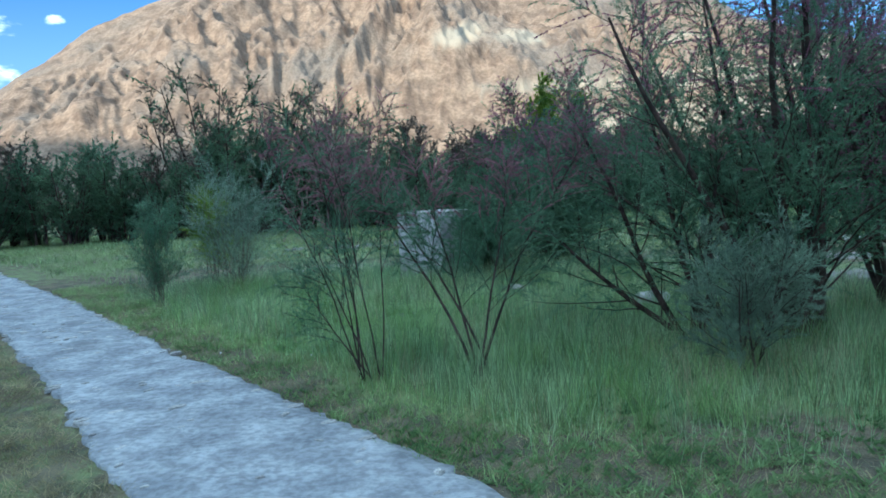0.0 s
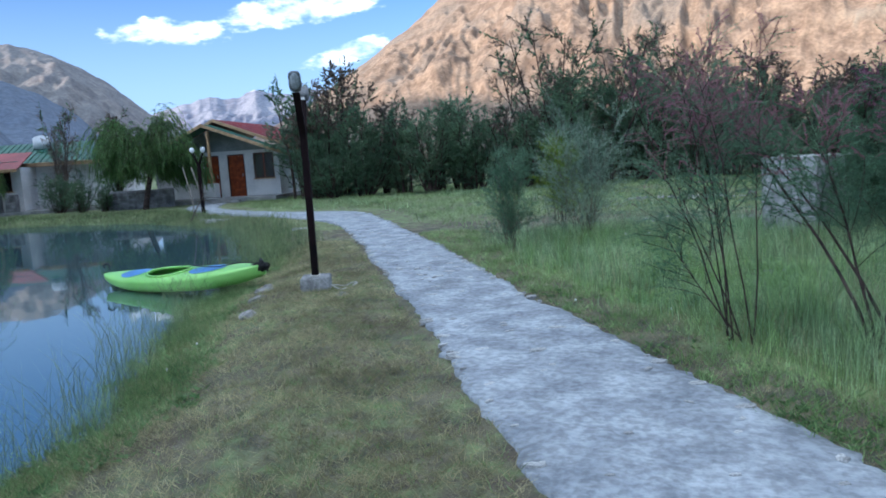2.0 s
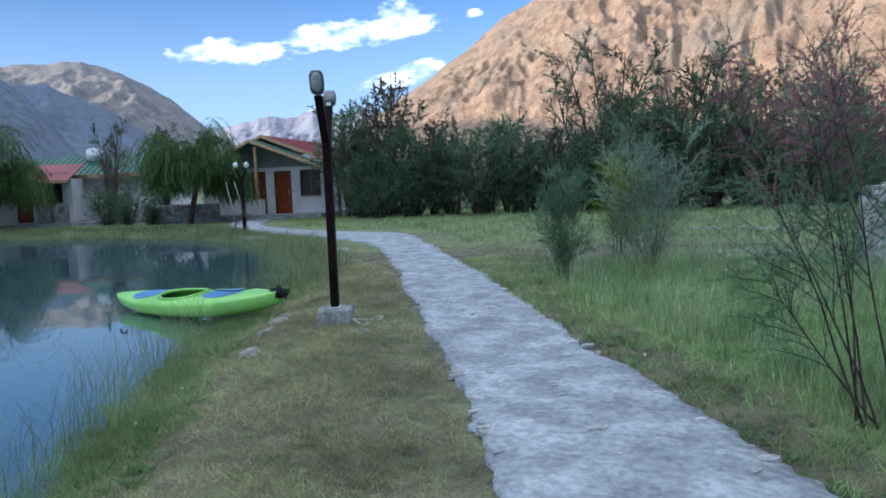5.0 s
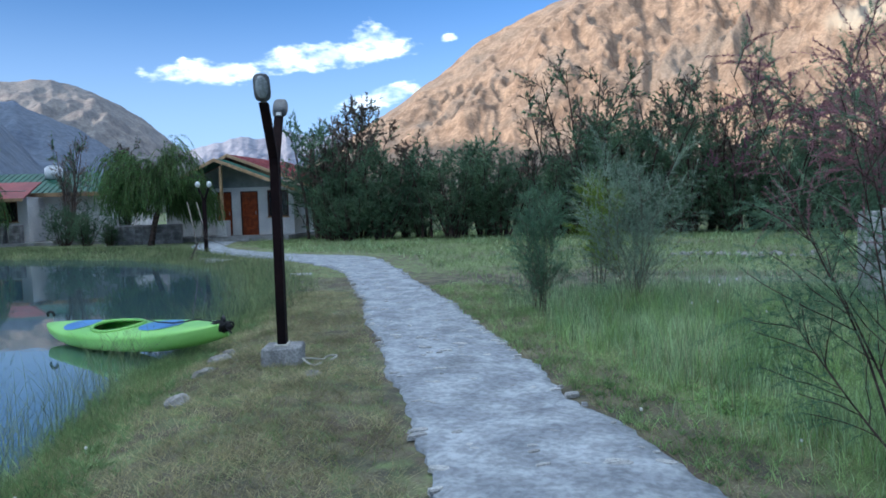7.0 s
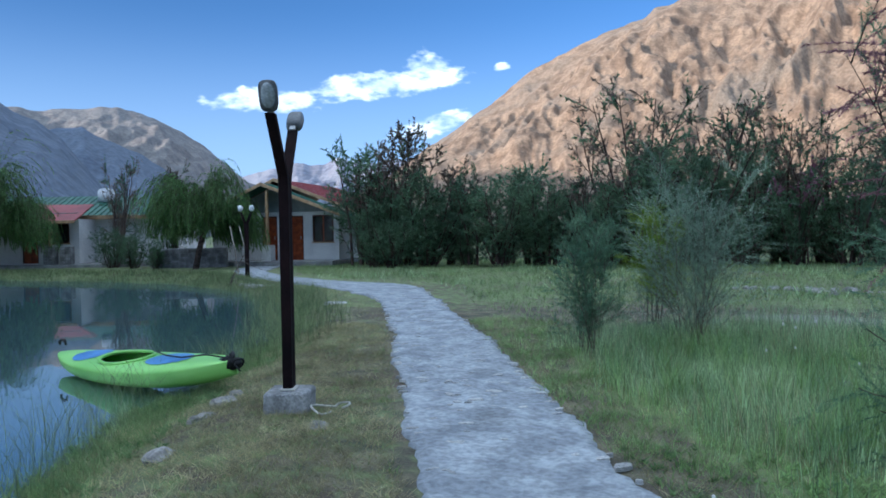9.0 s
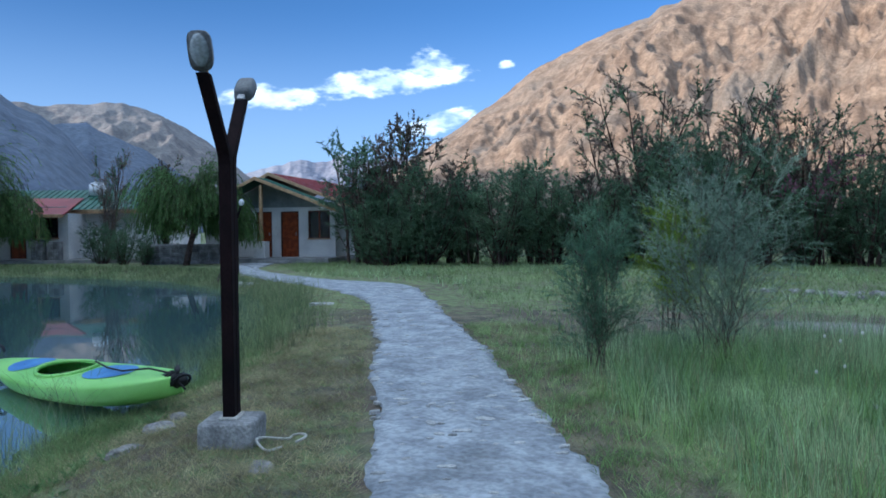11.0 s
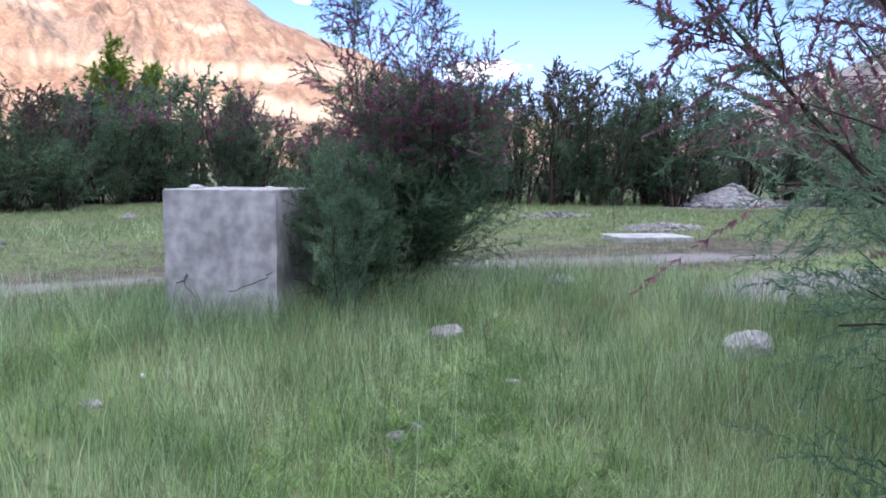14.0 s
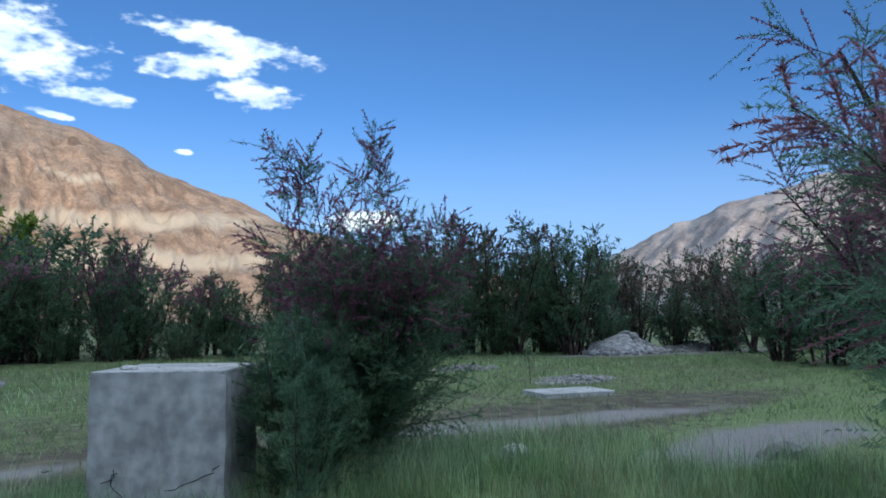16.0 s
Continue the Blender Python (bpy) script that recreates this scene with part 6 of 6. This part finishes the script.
# trodden spots and the feet of the boulders, where the grass stays low
LOW = [(-0.75, 8.1, 0.75, 0.6), (-0.5, 8.9, 0.8, 0.6), (0.15, 9.45, 0.7, 0.55), (0.85, 10.05, 0.6, 0.5), (2.4, 8.6, 0.5, 0.4), (3.45, 11.65, 0.55, 0.4), (0.9, 10.5, 0.4, 0.35), (6.2, 10.5, 1.9, 0.8), (-1.5, 7.4, 0.4, 0.3)]


def low_spot(x, y):
    return np.max([np.exp(-(((x - cx) / rx) ** 2 + ((y - cy) / ry) ** 2)) for cx, cy, rx, ry in LOW], axis=0)


def tall_keep(x, y):
    return (1 - 0.93 * low_spot(x, y)) * right_side(x, y) * smoothstep(0.55, 1.35, path_distance(x, y) + 0.3 * wave(x, y, 0.9, 1.0)) * (1 - 0.92 * np.clip(bare(x, y) * 1.25, 0, 1)) * (0.62 + 0.38 * wave(x, y, 0.8, 6.0)) * ~solid(x, y)


x, y = scatter(250000, -5.2, 5.2, 3.6, 14.2, tall_keep, rng)
h = rng.uniform(0.08, 0.34, len(x)) * (0.72 + 0.4 * wave(x, y, 0.7, 8.0) + 0.45 * rough_noise(x / 0.28, y / 0.28, 41, 2)).clip(0.25, 1.5)
stuff("tall_grass", grass_mesh("tall_grass", x, y, h, np.full(len(x), 0.0045), 0.45, M_GRASS, rng, 2), "tall green meadow grass")
x, y = scatter(52000, -5.2, 5.2, 3.6, 14.2, lambda x, y: tall_keep(x, y) * (wave(x, y, 1.1, 4.0) > -0.1), rng)
stuff("tall_grass", grass_mesh("tall_grass", x, y, rng.uniform(0.28, 0.55, len(x)), np.full(len(x), 0.0046), 0.3, M_GRASS, rng, 3), "long upright meadow grass stalks")
x, y = scatter(34000, -5.2, 5.2, 3.6, 14.2, lambda x, y: tall_keep(x, y) * (wave(x, y, 0.9, 2.5) > 0.0), rng)
stuff("dry_stalks", grass_mesh("dry_stalks", x, y, rng.uniform(0.2, 0.5, len(x)), np.full(len(x), 0.0035), 0.5, M_STRAW, rng, 2), "pale dry grass stalks among the green")
# thick tufts that stand out of the tall grass
cx, cy = scatter(1000, -4.0, 4.6, 3.9, 12.0, lambda x, y: tall_keep(x, y) * (0.35 + 0.65 * (path_distance(x, y) < 2.6)), rng)
cx, cy = np.repeat(cx, 34), np.repeat(cy, 34)
x, y = cx + rng.normal(size=len(cx)) * 0.05, cy + rng.normal(size=len(cx)) * 0.05
stuff("grass_tufts", grass_mesh("grass_tufts", x, y, rng.uniform(0.14, 0.42, len(x)), np.full(len(x), 0.0062), 0.6, M_TUFT, rng, 3), "bright green grass tufts in the meadow")
x, y = scatter(60000, -1.0, 4.6, 7.6, 12.6, lambda x, y: low_spot(x, y) * ~solid(x, y), rng)
stuff("short_grass", grass_mesh("short_grass", x, y, rng.uniform(0.03, 0.12, len(x)), np.full(len(x), 0.007), 1.1, M_GRASS, rng, 1), "low creeping green growth on trodden spots")
# grass round the tank and the bush beside it
x, y = scatter(16000, -1.6, 4.2, 10.9, 13.6, lambda x, y: np.exp(-(((x - 1.1) / 2.0) ** 2 + ((y - 12.0) / 0.8) ** 2)) * ~solid(x, y), rng)
stuff("tall_grass", grass_mesh("tall_grass", x, y, rng.uniform(0.2, 0.52, len(x)), np.full(len(x), 0.006), 0.45, M_GRASS, rng, 3), "tall grass round the cement tank")


def strip_keep(x, y):
    p = path_distance(x, y)
    return right_side(x, y) * smoothstep(0.0, 0.1, p) * (1 - smoothstep(0.9, 1.7, p)) * (0.6 + 0.4 * wave(x, y, 0.4, 2.0))


x, y = scatter(200000, -7.0, 3.2, 2.0, 13.5, strip_keep, rng)
stuff("short_grass", grass_mesh("short_grass", x, y, rng.uniform(0.025, 0.08, len(x)), np.full(len(x), 0.006), 1.5, M_SHORT, rng, 1), "short dry grass strip beside the path")
x, y = scatter(170000, -7.0, 3.6, 2.0, 13.5, lambda x, y: strip_keep(x, y) * (0.35 + 0.65 * (wave(x, y, 0.7, 5.0) > 0)), rng)
stuff("short_grass", grass_mesh("short_grass", x, y, rng.uniform(0.03, 0.14, len(x)), np.full(len(x), 0.006), 1.2, M_GREENSHORT, rng, 1), "short green grass strip beside the path")


def meadow_keep(x, y):
    near = ((x > -5.2) & (x < 5.2) & (y > 3.6) & (y < 14.2))
    return right_side(x, y) * smoothstep(0.5, 1.2, path_distance(x, y)) * ~near * (1 - 0.95 * np.clip(bare(x, y) * 1.2, 0, 1)) * (0.55 + 0.45 * wave(x, y, 1.3, 6.0))


x, y = scatter(400000, -26, 30, 2, 36, meadow_keep, rng)
stuff("meadow_grass", grass_mesh("meadow_grass", x, y, rng.uniform(0.05, 0.2, len(x)), np.full(len(x), 0.013), 0.9, M_GREENSHORT, rng, 1), "green meadow grass before the thicket")
x, y = scatter(40000, -20, 26, 18, 34, lambda x, y: meadow_keep(x, y) * (wave(x, y, 2.2, 1.0) > 0.1), rng)
stuff("meadow_grass", grass_mesh("meadow_grass", x, y, rng.uniform(0.12, 0.3, len(x)), np.full(len(x), 0.02), 0.7, M_GRASS, rng, 1), "taller grass tufts in the meadow")

# ---- weeds, flowers ----


def make_weeds():
    g = Gather()
    r = np.random.default_rng(5)
    for _ in range(260):
        k = r.integers(2, 5) if r.random() < 0.7 else r.integers(2, 9)
        t = r.random()
        px, py = PATH_RIGHT[k][0] * (1 - t) + PATH_RIGHT[k + 1][0] * t, PATH_RIGHT[k][1] * (1 - t) + PATH_RIGHT[k + 1][1] * t
        off = 0.08 + abs(r.normal()) * 0.25
        px, py = px + 0.8 * off, py + 0.6 * off
        pz = on_ground(px, py)
        n = 7
        a = r.random(n) * 6.28
        way = np.stack([np.cos(a), np.sin(a), 0.3 + 0.8 * r.random(n)], -1)
        way *= ((0.018 + 0.034 * r.random(n)) * (1.0 if k < 5 else 0.5))[:, None]
        g.slivers(np.tile([[px, py, pz]], (n, 1)), way, (0.005 + 0.004 * r.random(n)) * (1.0 if k < 5 else 0.5), r)
    tagged(new("weeds", g.mesh("weeds", M_WEED)), "broad-leaved green weeds along the path edge", "weeds", kind="stuff")


make_weeds()


def leafy_growth(name, label, x, y, leaves, size, material, seed):
    """Low rosettes of broad leaves at the given places."""
    r = np.random.default_rng(seed)
    n = len(x)
    base = np.repeat(np.stack([x, y, ground_z(x, y)], -1), leaves, 0) + r.normal(size=(n * leaves, 3)) * np.array([0.02, 0.02, 0.0]) + np.array([0, 0, 0.02]) * r.random((n * leaves, 1))
    a = r.random(n * leaves) * 6.28
    way = np.stack([np.cos(a), np.sin(a), 0.25 + 0.9 * r.random(n * leaves)], -1) * (size * (0.5 + r.random(n * leaves)))[:, None]
    g = Gather()
    g.slivers(base, way, size * (0.14 + 0.12 * r.random(n * leaves)), r)
    tagged(new(name, g.mesh(name, material)), label, "weeds", kind="stuff")


x, y = scatter(5000, -10, -3.4, 1.2, 10.5, lambda x, y: smoothstep(-0.1, 0.1, pond_distance(x, y)) * (1 - smoothstep(0.6, 1.1, pond_distance(x, y))) * (wave(x, y, 0.55, 11.0) > -0.15), rng)
leafy_growth("bank_weeds", "leafy green weeds along the pond bank", x, y, 9, 0.055, M_WEED, 51)
x, y = scatter(2600, -7.0, 3.4, 2.2, 12.0, lambda x, y: right_side(x, y) * smoothstep(0.02, 0.08, path_distance(x, y)) * (1 - smoothstep(0.2, 0.9, path_distance(x, y))) * (wave(x, y, 0.6, 13.0) > -0.1), rng)
leafy_growth("verge_weeds", "small leafy weeds on the strip by the path", x, y, 8, 0.035, M_WEED, 52)
x, y = scatter(9000, -2.2, 3.4, 6.6, 11.5, lambda x, y: low_spot(x, y), rng)
leafy_growth("trodden_weeds", "pale green creeping weeds on trodden meadow spots", x, y, 9, 0.04, M_TUFT, 53)

x, y = scatter(1300, -0.6, 3.4, 2.6, 5.4, lambda x, y: right_side(x, y) * np.clip(bare(x, y) * 1.2, 0, 1) * (path_distance(x, y) > 0.05), rng)
leafy_growth("corner_weeds", "creeping green weeds on bare dark soil", x, y, 8, 0.045, M_WEED, 54)
x, y = scatter(9000, -0.6, 3.6, 2.6, 5.6, lambda x, y: right_side(x, y) * np.clip(bare(x, y) * 1.2, 0, 1) * (path_distance(x, y) > 0.05), rng)
stuff("dry_litter", grass_mesh("dry_litter", x, y, rng.uniform(0.02, 0.05, len(x)), np.full(len(x), 0.006), 3.0, M_STRAW, rng, 1), "dry straw litter strewn on bare soil", "litter")


def make_flower(x, y, h, r0, label):
    f = thing("flower", pose(x, y, on_ground(x, y)), label, "flower", "white flower heads in the grass")
    v, q, t = tube([(0, 0, -0.02), (0.01, 0, h * 0.5), (0, 0.01, h)], 0.0025, 4)
    piece("stalk", mesh_of("stalk", v, [q, t], M_GRASS), f)
    bm = bmesh.new()
    bmesh.ops.create_icosphere(bm, subdivisions=2, radius=r0 * 0.6)
    for vv in bm.verts:
        vv.co = Vector((vv.co.x, vv.co.y + 0.01, vv.co.z * 1.3 + h)) * 1.0
    part("flower_head", bm, M_PETAL, f, "white seed head")


for x, y, h, r0 in [(-2.09, 6.63, 0.11, 0.016), (-5.0, 4.54, 0.06, 0.018), (-2.4, 11.72, 0.34, 0.022), (-2.26, 11.56, 0.33, 0.022), (-2.1, 11.9, 0.36, 0.022), (-2.18, 10.78, 0.22, 0.02), (-1.6, 9.6, 0.3, 0.016), (-2.3, 9.8, 0.32, 0.018), (-1.2, 6.3, 0.12, 0.012), (-5.3, 5.2, 0.08, 0.016)]:
    make_flower(x, y, h, r0, "white fluffy flower head on a thin stalk")

# ---- flat stones set in the path ----
stone_rng = np.random.default_rng(12)
STONE_MESHES = []
for k in range(7):
    bm = bmesh.new()
    ring, low = [], []
    n = 7
    for j in range(n):
        a = 2 * math.pi * j / n
        r = 0.5 * (0.75 + 0.4 * stone_rng.random())
        ring.append(bm.verts.new((r * 0.86 * math.cos(a), r * 0.86 * math.sin(a), 0.12 + 0.05 * stone_rng.random())))
        low.append(bm.verts.new((r * math.cos(a), r * math.sin(a), -0.3)))
    bm.faces.new(ring)
    for j in range(n):
        bm.faces.new((low[j], low[(j + 1) % n], ring[(j + 1) % n], ring[j]))
    me = bpy.data.meshes.new("stone")
    bm.to_mesh(me)
    bm.free()
    me.materials.append(M_PATHSTONE)
    STONE_MESHES.append(me)
left_line, right_line = np.array(PATH_LEFT), np.array(PATH_RIGHT)
made = 0
while made < 290:
    k = stone_rng.integers(1, 10)
    t, u = stone_rng.random(), stone_rng.random()
    if made % 3 == 0:
        u = 0.01 + 0.03 * stone_rng.random() if stone_rng.random() < 0.5 else 0.96 + 0.03 * stone_rng.random()
    a = left_line[k] * (1 - t) + left_line[k + 1] * t
    b = right_line[k] * (1 - t) + right_line[k + 1] * t
    p = a * (1 - u) + b * u
    if p[1] < 2.5 or (p[1] < 8 and stone_rng.random() < 0.5):
        continue
    s = 0.03 + 0.06 * stone_rng.random() ** 2
    ob = new("stone", STONE_MESHES[made % 7])
    ob.parent = path
    ob.matrix_basis = pose(p[0], p[1], 0.019, stone_rng.normal() * 3, stone_rng.normal() * 3, 35 + stone_rng.normal() * 25) @ Matrix.Diagonal((s * 1.9, s, 0.055, 1))
    made += 1
